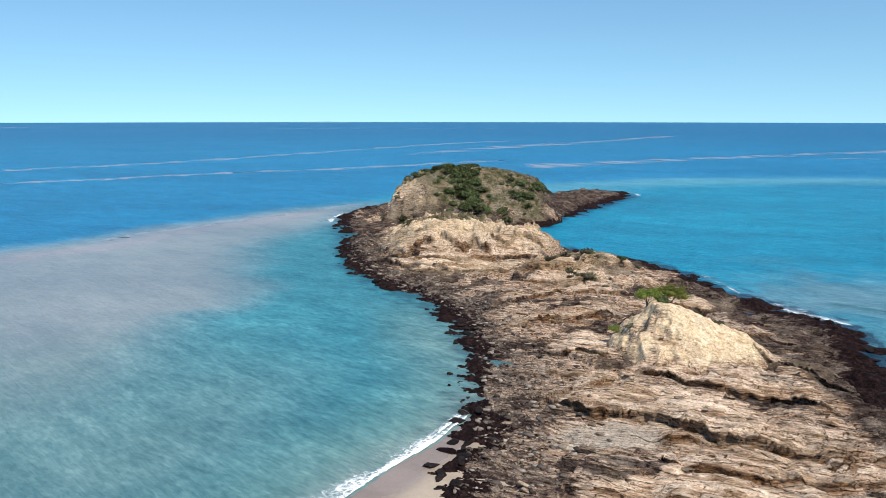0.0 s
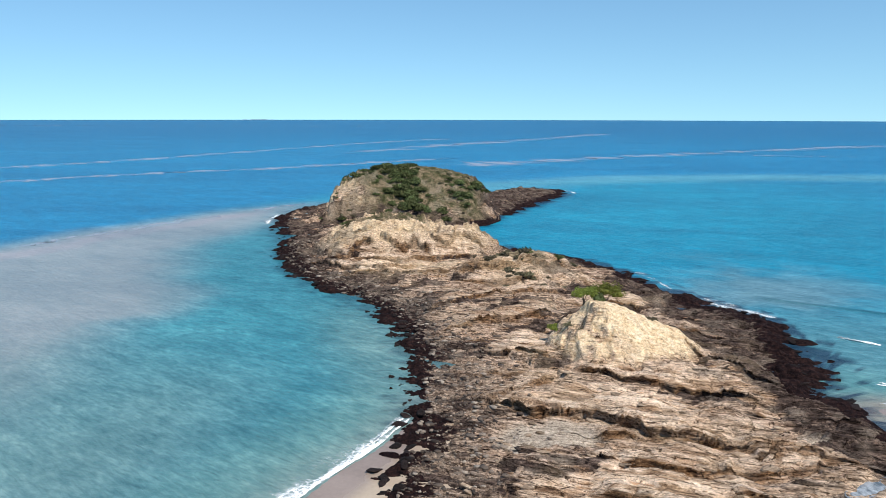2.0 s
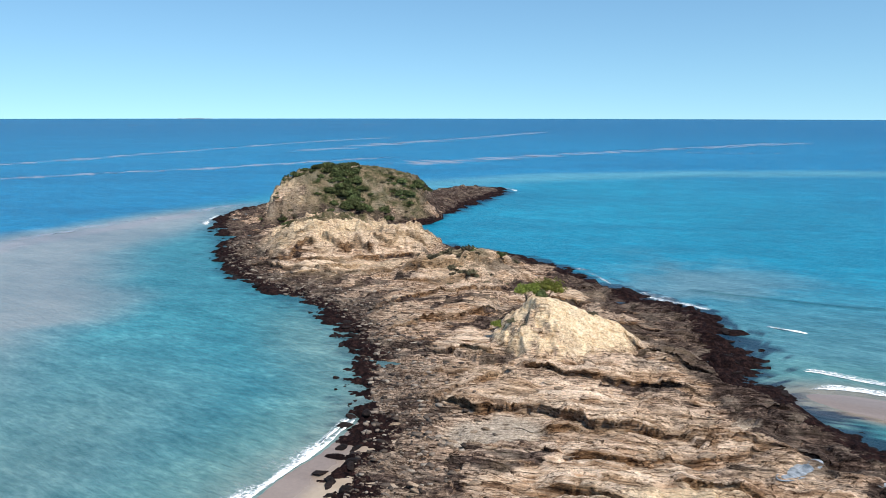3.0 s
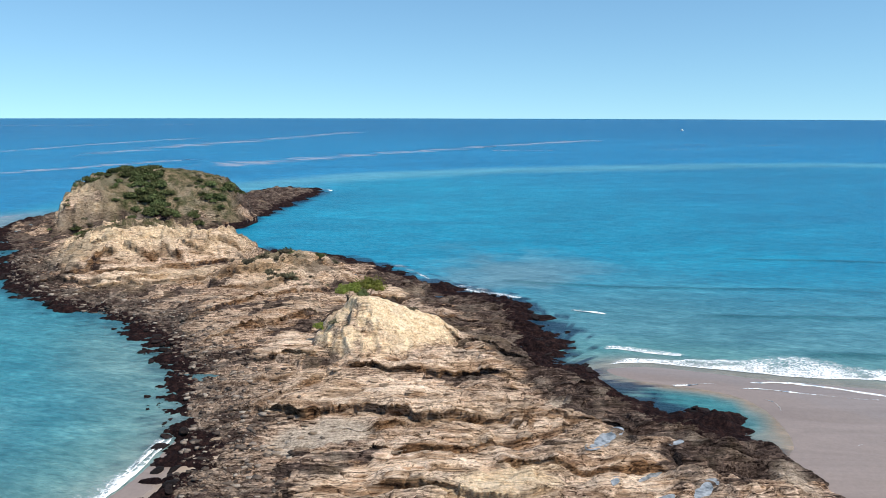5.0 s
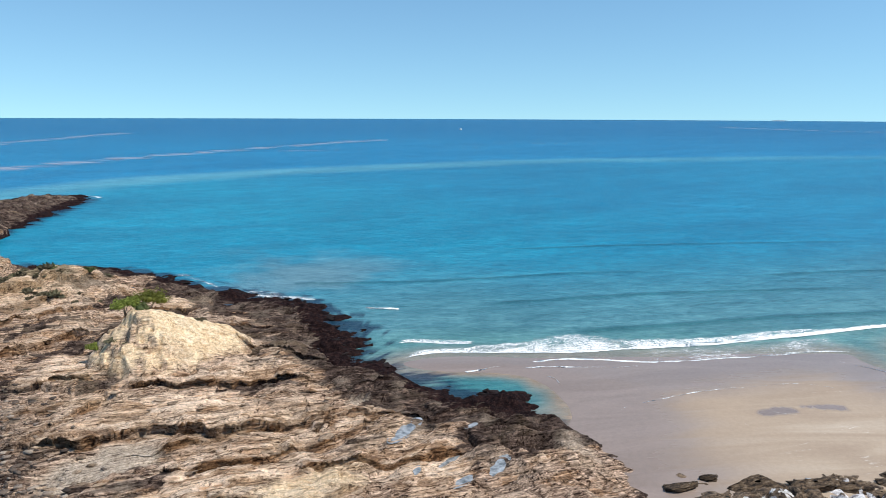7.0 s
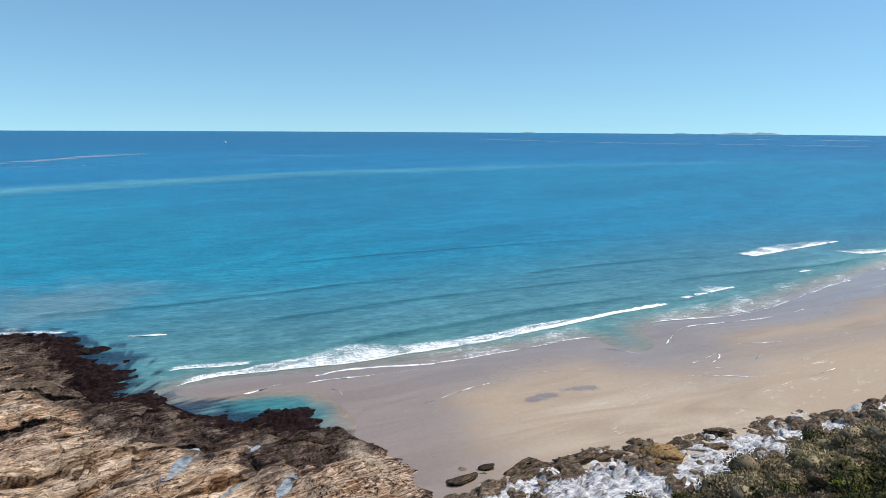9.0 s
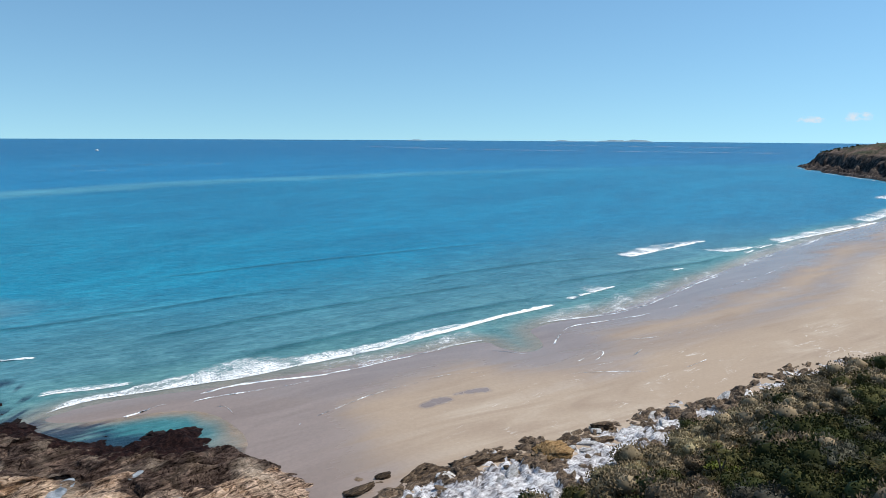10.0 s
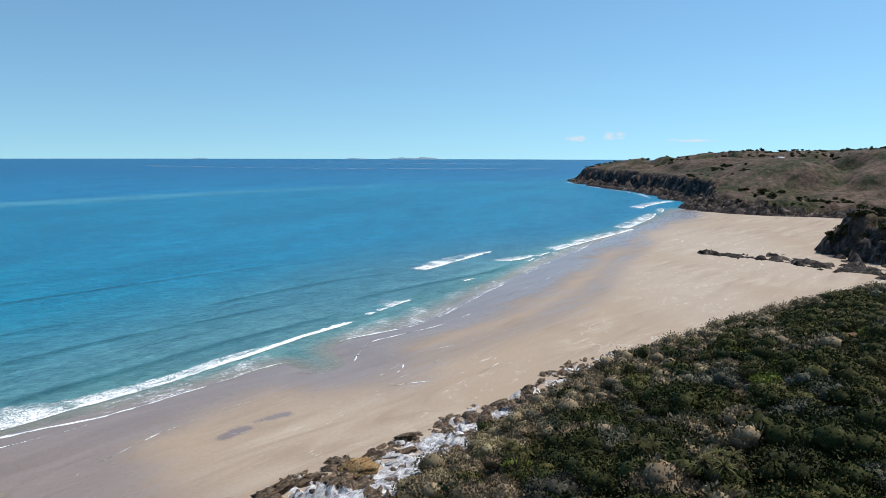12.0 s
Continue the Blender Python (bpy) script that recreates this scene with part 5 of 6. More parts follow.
# ---- plants ----
def leaves(rs, centres, normals, length, width, spread):
    """A quad for each place, pointing outwards with some spread."""
    n = len(centres)
    d = normals + spread * rs.normal(size=(n, 3))
    d /= np.linalg.norm(d, axis=1)[:, None] + 1e-9
    side = np.cross(d, rs.normal(size=(n, 3)))
    side /= np.linalg.norm(side, axis=1)[:, None] + 1e-9
    ln = length * rs.uniform(0.6, 1.3, (n, 1))
    wd = width * rs.uniform(0.7, 1.3, (n, 1))
    v = np.stack([centres - side * wd * 0.35, centres + d * ln * 0.5 - side * wd, centres + d * ln, centres + d * ln * 0.5 + side * wd], 1)
    return v.reshape(-1, 3), np.arange(4 * n).reshape(-1, 4)


def ball(rings=5, n=8):
    """A coarse sphere, as quads that close at the poles."""
    th = np.linspace(0.02, math.pi - 0.02, rings + 1)
    ph = np.arange(n) * 2 * math.pi / n
    v = np.stack([np.outer(np.sin(th), np.cos(ph)), np.outer(np.sin(th), np.sin(ph)), np.outer(np.cos(th), np.ones(n))], 2).reshape(-1, 3)
    i = (np.arange(rings)[:, None] * n + np.arange(n)[None]).ravel()
    j = (np.arange(rings)[:, None] * n + (np.arange(n)[None] + 1) % n).ravel()
    return v, np.stack([i, i + n, j + n, j], 1)


def foliage(seed, radius, tall, count, length, width, lobes=9, spread=0.5, upright=0.3, low=0.0, size=0.46, core_cut=(4, 7)):
    """Vertices, faces and height share of a crown made of many leaves over uneven lobes."""
    rs = np.random.RandomState(seed)
    vs, fs, base = [], [], 0
    bv, bf = ball(*core_cut)
    for k in range(lobes):
        a, r = rs.uniform(0, 2 * math.pi), radius * math.sqrt(rs.uniform(0, 0.55 if size > 0.4 else 0.75)) * (k > 0)
        lobe = radius * rs.uniform(0.74, 1.26) * size
        squash = tall * rs.uniform(0.75, 1.1)
        c = np.array((r * math.cos(a), r * math.sin(a), low + lobe * squash * 0.55 + radius * tall * rs.uniform(0.0, 0.45) * (1 - r / radius)))
        core = bv * (1 + 0.1 * rs.normal(size=(len(bv), 1))) * np.array((lobe, lobe, lobe * squash)) * (0.74 if size > 0.4 else 0.5) + c
        core[:, 2] = np.maximum(core[:, 2], low * 0.9)
        vs.append(core), fs.append(bf + base)
        base += len(core)
        n = count // lobes
        d = rs.normal(size=(n, 3))
        d[:, 2] = np.abs(d[:, 2]) * 1.1 - 0.25
        d /= np.linalg.norm(d, axis=1)[:, None]
        bumpy = 0.82 + 0.22 * np.sin(d[:, :1] * 7 + k) * np.cos(d[:, 1:2] * 6 - k) + rs.uniform(-0.1, 0.12, (n, 1))
        pts = c + d * np.array((lobe, lobe, lobe * squash)) * bumpy
        pts[:, 2] = np.maximum(pts[:, 2], low + 0.03)
        up = d.copy()
        up[:, 2] += upright
        lv, lf = leaves(rs, pts, up, length, width, spread)
        vs.append(lv), fs.append(lf + base)
        base += len(lv)
    v, f = np.vstack(vs), np.vstack(fs)
    return v, f, v[:, 2] / v[:, 2].max()


def twigs(seed, height, reach, n=5, thick=0.05):
    """A short trunk that forks into tapered, bent limbs."""
    rs = np.random.RandomState(seed)
    vs, fs, base = [], [], 0
    for k in range(n):
        a = 2 * math.pi * k / n + rs.uniform(-0.4, 0.4)
        tip = np.array((math.cos(a) * reach * rs.uniform(0.5, 1), math.sin(a) * reach * rs.uniform(0.5, 1), height * rs.uniform(0.75, 1.1)))
        mid = tip * np.array((0.3, 0.3, 0.55)) + rs.normal(0, 0.05, 3) * height
        line = [np.zeros(3) - (0, 0, 0.3), mid * 0.5, mid, (mid + tip) * 0.5, tip]
        for j, c in enumerate(line):
            r = thick * (1 - 0.19 * j)
            vs.append(np.array([c + (r * math.cos(q), r * math.sin(q), 0) for q in np.arange(5) * 2 * math.pi / 5]))
        for j in range(4):
            i = base + j * 5 + np.arange(5)
            q = base + j * 5 + (np.arange(5) + 1) % 5
            fs.append(np.stack([i, q, q + 5, i + 5], 1))
        base += 25
    return mesh_of("stems", np.vstack(vs), np.vstack(fs), bark_mat)


def plant(name, seed, material, label, category, group, radius, tall, count, length, width, **kw):
    """A shrub or tree: an Empty at the ground, stems and foliage."""
    root = tagged(new(name), label, category, group)
    low = kw.get("low", 0.0)
    part("trunk" if low else "stems", twigs(seed, max(radius * tall * 0.6, low * 1.3), radius * 0.6, thick=0.05 + 0.05 * (low > 0)), root)
    v, f, top = foliage(seed, radius, tall, count, length, width, **kw)
    part("crown" if low else "foliage", mesh_of("foliage", v, f, material, True, {"top": top}), root)
    root.empty_display_size = 0.3
    return root


SHRUBS = [("leaf_tan", leaf_tan, "coastal shrub with tan flower spikes on the hillside", dict(radius=2.1, tall=0.8, count=2300, length=0.17, width=0.05, spread=0.5, upright=0.6, lobes=11)),
          ("leaf_tan", leaf_tan, "coastal shrub with tan flower spikes on the hillside", dict(radius=1.6, tall=0.9, count=1900, length=0.17, width=0.05, spread=0.5, upright=0.6, lobes=9)),
          ("leaf_green", leaf_green, "dense dark green coastal shrub on the hillside", dict(radius=2.3, tall=0.75, count=2200, length=0.16, width=0.06, spread=0.7, lobes=11)),
          ("leaf_olive", leaf_olive, "olive-green rounded heath shrub on the hillside", dict(radius=2.0, tall=0.7, count=2000, length=0.15, width=0.055, spread=0.6, lobes=10)),
          ("leaf_grey", leaf_grey, "grey-green wispy shrub with bare twigs on the hillside", dict(radius=1.8, tall=0.75, count=1800, length=0.22, width=0.035, spread=0.9, lobes=12)),
          ("leaf_dark", leaf_dark, "very dark green shrub in a hollow of the hillside", dict(radius=2.0, tall=0.6, count=1900, length=0.16, width=0.06, spread=0.7, lobes=11)),
          ("leaf_lime", leaf_lime, "yellow-green leafy shrub on the hillside", dict(radius=1.2, tall=0.8, count=1100, length=0.19, width=0.065, spread=0.6, lobes=9))]
stock = []
for k, (_, m, text, kw) in enumerate(SHRUBS):
    stock.append(plant("shrub", 400 + k, m, text, "shrub", "shrubs on the hillside", **kw))
rs = np.random.RandomState(7)
gx, gy = np.meshgrid(np.arange(8, 172, 2.35), np.arange(-125, 30, 2.35))
px = gx.ravel() + rs.uniform(-1.15, 1.15, gx.size)
py = gy.ravel() + rs.uniform(-1.15, 1.15, gx.size)
s_in = inside_dist(px, py, SCRUB)
ok = (s_in > -0.4) & (s_in < 80) & (px > 18) & (py > -0.62 * px - 12)
px, py, s_in = px[ok], py[ok], s_in[ok]
pz = scrub_height(px, py)
zone = fbm(px / 7, py / 7, 3, 411)
odd = rs.uniform(size=len(px))
kind = np.where(s_in + 12 * zone < 13, np.where(odd < 0.55, 0, np.where(odd < 0.86, 1, np.where(odd < 0.95, 3, 2))),
                np.where(zone > 0.5, np.where(odd < 0.6, 3, 1), np.where(odd < 0.34, 2, np.where(odd < 0.62, 3, np.where(odd < 0.74, 5, np.where(odd < 0.87, 4, np.where(odd < 0.94, 6, 0)))))))
bare = (fbm(px / 4, py / 4, 2, 417) > 0.5) & (s_in > 6)
px, py, pz, kind, s_in = px[~bare], py[~bare], pz[~bare], kind[~bare], s_in[~bare]
# the plants of one stretch of the slope stand singly, the rest is one mass
single = np.zeros(len(px), bool)
stretch = np.flatnonzero((px > 30) & (px < 74) & (py < 8) & (py > -26))
single[stretch[np.argsort(rs.uniform(size=len(stretch)))[:100]]] = True
first = [True] * len(stock)
for i in np.flatnonzero(single):
    m = pose(px[i], py[i], pz[i] - 0.15, rs.uniform(-6, 6), rs.uniform(-6, 6), rs.uniform(0, 360)) @ Matrix.Diagonal((*[rs.uniform(0.7, 1.4)] * 3, 1))
    k = kind[i]
    if first[k]:
        stock[k].matrix_basis, first[k] = m, False
    else:
        copy_thing(stock[k], Matrix.Identity(4)).matrix_basis = m
for k, was in enumerate(first):
    if was:
        stock[k].matrix_basis = pose(44 + 2 * k, -20, float(scrub_height(np.array([44.0 + 2 * k]), np.array([-20.0]))[0]))


def mass(name, label, category, xs, ys, zs, ks, kinds, sizes, rs, reach, lobes=5):
    """Plants that nobody could count, joined by leaf colour."""
    for mat_name in sorted({q[0] for q in kinds}):
        vs, fs, tops, base = [], [], [], 0
        material = None
        for i in range(len(xs)):
            if kinds[ks[i]][0] != mat_name:
                continue
            _, material, _, kw = kinds[ks[i]]
            far = math.hypot(xs[i], ys[i])
            behind = reach < 100 and ys[i] < -0.53 * xs[i] - 3
            kw = dict(kw, count=60 if behind else int(kw["count"] * np.clip(reach * 0.66 / far, 0.06, 0.42)), lobes=3 if behind else lobes, core_cut=(3, 6))
            grow = math.sqrt(np.clip(far / reach, 1.5, 4.0))
            kw["length"], kw["width"] = kw["length"] * min(grow, 1.15), kw["width"] * min(grow, 1.25)
            v, f, t = foliage(int(rs.randint(1 << 30)), **kw)
            a, s = rs.uniform(0, 6.28), sizes[i]
            c, q = math.cos(a) * s, math.sin(a) * s
            v = np.stack([xs[i] + c * v[:, 0] - q * v[:, 1], ys[i] + q * v[:, 0] + c * v[:, 1], zs[i] - 0.15 + s * v[:, 2]], 1)
            vs.append(v), fs.append(f + base), tops.append(t)
            base += len(v)
        if vs:
            tagged(new(name, mesh_of(name, np.vstack(vs), np.vstack(fs), material, True, {"top": np.concatenate(tops)})), label, category, kind="stuff")


rest = ~single
mass("scrub", "dense low coastal scrub covering the headland slope", "scrub", px[rest], py[rest], pz[rest], kind[rest], SHRUBS, rs.uniform(0.75, 1.4, rest.sum()), rs, 34.0, 6)
del gx, gy


def ground_at(x, y):
    return float(rock_height(np.array([float(x)]), np.array([float(y)]))[0])


# shrubs and low trees on the islet
islet_kinds = [plant("low_tree", 440, islet_green, "dark green wind-shaped tree on the islet's grassy slope", "tree", "low trees on the islet", radius=1.9, tall=0.85, count=420, length=0.36, width=0.17, spread=0.7, lobes=10),
               plant("low_tree", 441, islet_green, "dark green wind-shaped tree on the islet's grassy slope", "tree", "low trees on the islet", radius=1.7, tall=0.8, count=420, length=0.36, width=0.16, spread=0.7, lobes=10),
               plant("islet_bush", 442, islet_green, "low olive-green shrub on the islet", "shrub", "shrubs on the islet", radius=1.3, tall=0.55, count=320, length=0.32, width=0.14, spread=0.6, lobes=8),
               plant("islet_bush", 443, islet_grey, "grey-green low shrub among the islet's rocks", "shrub", "shrubs on the islet", radius=1.2, tall=0.6, count=320, length=0.32, width=0.12, spread=0.7, lobes=8)]
spots = []
for cx, cy, sx, sy, n, ks in ((10, 208, 2.2, 3.0, 30, (0, 0, 1)), (7, 214, 2.8, 4.0, 38, (0, 1, 0)), (5, 222, 3.4, 3.5, 34, (0, 1, 1)), (4, 230, 3.0, 3.0, 14, (0, 1)),
                              (-4, 222, 4, 2.5, 22, (1, 2, 2)), (21.5, 219, 2.4, 4.0, 22, (0, 3, 2)), (25, 211, 2.0, 2.5, 10, (2, 1, 3)), (17.8, 206, 0.7, 0.7, 2, (0, 0)),
                              (30, 224, 2.0, 4, 12, (3, 0)), (23, 203, 4, 1.2, 12, (0, 3)), (18, 188, 2.6, 2.5, 12, (0, 3)), (8, 189, 3.5, 1.6, 10, (1, 2)), (0, 191, 2, 1.2, 3, (2, 3)),
                              (-12, 232, 1.0, 1.0, 3, (0, 3)), (-9, 205, 4, 4, 12, (3, 2)), (-14, 208, 2, 5, 6, (3, 2)), (28, 132, 5, 3, 22, (2, 3, 3)), (25, 125, 4.5, 3, 18, (3, 3)),
                              (-19, 216, 0.7, 2, 2, (2, 3)), (33, 141, 2.5, 0.8, 4, (0, 0)), (8, 170, 8, 5, 9, (3, 2))):
    for _ in range(n):
        spots.append((cx + sx * np.clip(rs.normal(), -1.8, 1.8), cy + sy * np.clip(rs.normal(), -1.8, 1.8), ks[rs.randint(len(ks))]))
sx_, sy_ = np.array([q[0] for q in spots]), np.array([q[1] for q in spots])
sz_ = rock_height(sx_, sy_)
first = [True] * 4
for (x, y, k), z in zip(spots, sz_):
    if z < 1.2:
        continue
    m = pose(x, y, z - 0.3, rs.uniform(-8, 8), rs.uniform(-8, 8), rs.uniform(0, 360)) @ Matrix.Diagonal((*[rs.uniform(0.5, 1.15)] * 3, 1))
    if first[k]:
        islet_kinds[k].matrix_basis, first[k] = m, False
    else:
        copy_thing(islet_kinds[k], Matrix.Identity(4)).matrix_basis = m

# the yellow-green trees on top of the pale mound
for x, y, seed, r, low, size in ((27.4, 92.0, 451, 2.0, 1.5, 1.0), (30.4, 92.5, 452, 2.6, 1.6, 1.05)):
    tree = plant("tree", seed, leaf_lime, "small yellow-green tree with bare lower limbs on the pale mound", "tree", "trees on the mound", radius=r, tall=0.95, count=2000, length=0.2, width=0.07, spread=0.8, lobes=18, low=low, size=0.3)
    tree.matrix_basis = pose(x, y, ground_at(x, y) - 0.2, 0, 0, 40 * seed)
for x, y, seed, mat_, r, label in ((28.8, 90.6, 461, islet_green, 1.2, "low dark green shrub under the mound's trees"), (32.6, 92.2, 462, islet_green, 1.2, "green shrub on the shoulder of the pale mound"),
                                   (23.3, 91.2, 463, leaf_lime, 1.0, "round yellow-green bush on the side of the pale mound"), (34.5, 92.5, 464, islet_grey, 1.2, "dry grey shrub on the shoulder of the pale mound"),
                                   (36.5, 91.5, 465, islet_grey, 1.1, "dry grey shrub on the shoulder of the pale mound"), (24.2, 87.5, 466, islet_grey, 0.7, "dry grey shrub on the shoulder of the pale mound"),
                                   (25.0, 85.0, 467, islet_grey, 0.7, "dry grey shrub on the shoulder of the pale mound")):
    bush = plant("shrub", seed, mat_, label, "shrub", "shrubs on the mound", radius=r, tall=0.7, count=700, length=0.17, width=0.06, spread=0.7, lobes=8)
    bush.matrix_basis = pose(x, y, ground_at(x, y) - 0.15, 0, 0, 50 * seed)


def strap_plant(seed):
    """A rosette tree: crowns of long arching straps on forked stems."""
    rs = np.random.RandomState(seed)
    root = tagged(new("pandanus"), "screw-pine with arching strap leaves among the scrub", "screw pine", "screw pines on the hillside")
    part("trunk", twigs(seed, 1.5, 0.9, 4, 0.09), root)
    for k in range(4):
        a = k * 1.6 + rs.uniform(-0.3, 0.3)
        c = np.array((0.65 * math.cos(a), 0.65 * math.sin(a), 1.35 + 0.3 * rs.uniform()))
        vs, fs, base = [], [], 0
        for j in range(46):
            b, up = rs.uniform(0, 6.28), rs.uniform(-0.1, 1.2)
            d = np.array((math.cos(b) * math.cos(up), math.sin(b) * math.cos(up), math.sin(up)))
            side = np.cross(d, (0, 0, 1.0)) + 1e-6
            side = side / np.linalg.norm(side) * 0.04
            ln = rs.uniform(0.6, 1.0)
            spine = [c + d * ln * t - np.array((0, 0, 0.45 * ln * t * t)) for t in (0, 0.35, 0.7, 1.0)]
            for q, w in zip(spine, (1, 1.1, 0.8, 0.1)):
                vs += [q - side * w, q + side * w]
            fs += [(base + 2 * t, base + 2 * t + 1, base + 2 * t + 3, base + 2 * t + 2) for t in range(3)]
            base += 8
        part("crown", mesh_of("crown", np.array(vs), np.array(fs), leaf_olive, True, {"top": np.ones(len(vs))}), root)
    return root


for x, y, seed in ((44.5, -9.6, 471), (41.0, -13.5, 472), (52.5, -1.5, 473), (39, -12.2, 474)):
    strap_plant(seed).matrix_basis = pose(x, y, float(scrub_height(np.array([x]), np.array([y]))[0]) + 0.7, 0, 0, seed)


# ---- loose rocks ----
def rock_mesh(seed, material, n=10, rings=6, rough=0.25, flat=1.0):
    """An angular boulder about one metre across."""
    rs = np.random.RandomState(seed)
    v, f = ball(rings, n)
    v = np.sign(v) * np.abs(v) ** 0.72
    cuts = rs.normal(size=(16, 3))
    cuts /= np.linalg.norm(cuts, axis=1)[:, None]
    for c in cuts:
        over = np.maximum(v @ c - rs.uniform(0.5, 0.85), 0)
        v = v - over[:, None] * c
    v = v + rough * 0.22 * rs.normal(size=v.shape)
    v[:, 2] *= flat
    return mesh_of("rock", v * 0.5, f, material, False)


def scatter(meshes, name, label, category, group, xs, ys, zs, size, stretch, rs, turn=None, tilt=8, parent=None):
    for x, y, z in zip(xs, ys, zs):
        ob = new(name, meshes[rs.randint(len(meshes))])
        if parent is None:
            tagged(ob, label, category, group)
        else:
            ob.parent = parent
        s = rs.uniform(*size)
        a = rs.uniform(0, 360) if turn is None else turn + rs.normal() * 9
        ob.matrix_basis = pose(x, y, z, rs.normal() * tilt, rs.normal() * tilt, a) @ Matrix.Diagonal((s * stretch[0] * rs.uniform(0.7, 1.4), s * stretch[1] * rs.uniform(0.8, 1.2), s * stretch[2], 1))


rs = np.random.RandomState(11)
darks = [rock_mesh(500 + k, dark_rock_mat) for k in range(5)]
browns = [rock_mesh(510 + k, brown_rock_mat, 12, 7) for k in range(5)]
whites = [rock_mesh(520 + k, white_rock_mat, 12, 7, 0.15) for k in range(4)]
slabs = [rock_mesh(530 + k, slab_mat, 9, 5, 0.45) for k in range(6)]


def along(line, n, spread, rs):
    p = soft_line(line, 2)
    seg = np.hypot(*np.diff(p, axis=0).T)
    at = np.concatenate([[0], np.cumsum(seg)])
    s = rs.uniform(0, at[-1], n)
    return np.interp(s, at, p[:, 0]) + spread * rs.normal(size=n), np.interp(s, at, p[:, 1]) + spread * rs.normal(size=n)


def on_shore(x, y):
    return np.maximum(np.maximum(rock_height(x, y), sand_height(x, y)), -0.35)


x, y = along(WEST_SHORE[2:13], 90, 1.3, rs)
scatter(darks, "rock", "black weed-covered rock lying at the water's edge", "rock", "black rocks along the shore", x, y, on_shore(x, y) + 0.05, (0.5, 1.5), (1.3, 0.9, 0.6), rs)
x, y = along(EAST_SHORE[2:13], 80, 1.0, rs)
scatter(darks, "rock", "black weed-covered rock lying at the water's edge", "rock", "black rocks along the shore", x, y, on_shore(x, y) - 0.02, (0.5, 1.5), (1.6, 0.9, 0.4), rs)
# flat blocks and slabs along the bedding
x, y = rs.uniform(6, 52, 420), rs.uniform(44, 118, 420)
ok = (inside_dist(x, y, ROCK) > 4) & (mounds(x, y)[0] < 0.02) & (x < 41)
x, y = x[ok][:150], y[ok][:150]
scatter(slabs, "slab", "", "", "", x, y, rock_height(x, y) + 0.02, (0.35, 1.1), (1.9, 0.8, 0.42), rs, STRIKE, 9, platform)
def crag(seed, material):
    """A jagged boulder about one metre across, cut into tilted layers."""
    v, f = ball(22, 30)
    v = np.sign(v) * np.abs(v) ** 0.6
    v = v / np.maximum(np.abs(v).max(1), 0.75)[:, None] * 0.85
    r = np.random.RandomState(seed)
    for _ in range(9):
        c = r.normal(size=3) * (1, 1, 0.7)
        c /= np.linalg.norm(c)
        v = v - np.maximum(v @ c - r.uniform(0.5, 0.8), 0)[:, None] * c
    q = v[:, 2] * 5 + 1.6 * v[:, 1] + 0.8 * fbm(v[:, 0] * 2 + seed, v[:, 1] * 2, 3, seed)
    ledge = np.floor(q) + step(0.0, 0.3, q - np.floor(q))
    out = 1 + 0.2 * vnoise(ledge * 7.3 + seed, v[:, 0] * 1.2, seed + 1) + 0.16 * fbm(v[:, 0] * 3 + v[:, 2] * 2, v[:, 1] * 3 - v[:, 2], 4, seed + 2)
    v[:, :2] *= out[:, None]
    v[:, 2] += 0.14 * fbm(v[:, 0] * 3.5 + seed, v[:, 1] * 3.5, 4, seed + 3)
    return mesh_of("crag", v * 0.5, f, material, False)


ochre_rock_mat = loose_rock_material("ochre_rock", (0.34, (0.07, 0.038, 0.016)), (0.47, (0.25, 0.145, 0.058)), (0.6, (0.36, 0.23, 0.105)), (0.74, (0.42, 0.33, 0.22)))
layered_rock_mat = loose_rock_material("layered_rock", (0.36, (0.012, 0.009, 0.007)), (0.47, (0.075, 0.05, 0.032)), (0.58, (0.17, 0.115, 0.07)), (0.72, (0.32, 0.26, 0.2)))
# jumbled rocks at the foot of the scrub
x, y = along([(51, 28), (60, 21), (69, 12), (78, 7.5), (86, 1.5), (93, -5), (106, -12), (114, -22), (132, -42)], 150, 2.3, rs)
scatter(browns, "boulder", "brown weathered rock at the foot of the scrub", "boulder", "rocks below the scrub", x, y, np.maximum(boulder_height(x, y), 0.1) - 0.1, (0.4, 1.5), (1.5, 1.0, 0.42), rs, None, 16)
x, y = along([(56, 22), (63, 15.5), (71, 9), (80, 3), (88, -4), (104, -14), (113, -24)], 90, 1.9, rs)
scatter(whites, "boulder", "smooth white and grey rock at the foot of the scrub", "boulder", "white rocks below the scrub", x, y, np.maximum(boulder_height(x, y), 0.1) - 0.2, (0.5, 1.9), (1.6, 1.0, 0.45), rs, None, 16)
big = tagged(new("boulder", crag(541, ochre_rock_mat)), "large ochre-brown boulder among white rocks", "boulder", "rocks below the scrub")
big.matrix_basis = pose(64.7, 13.2, 1.1, 0, 0, -58) @ Matrix.Diagonal((5.2, 3.2, 2.6, 1))
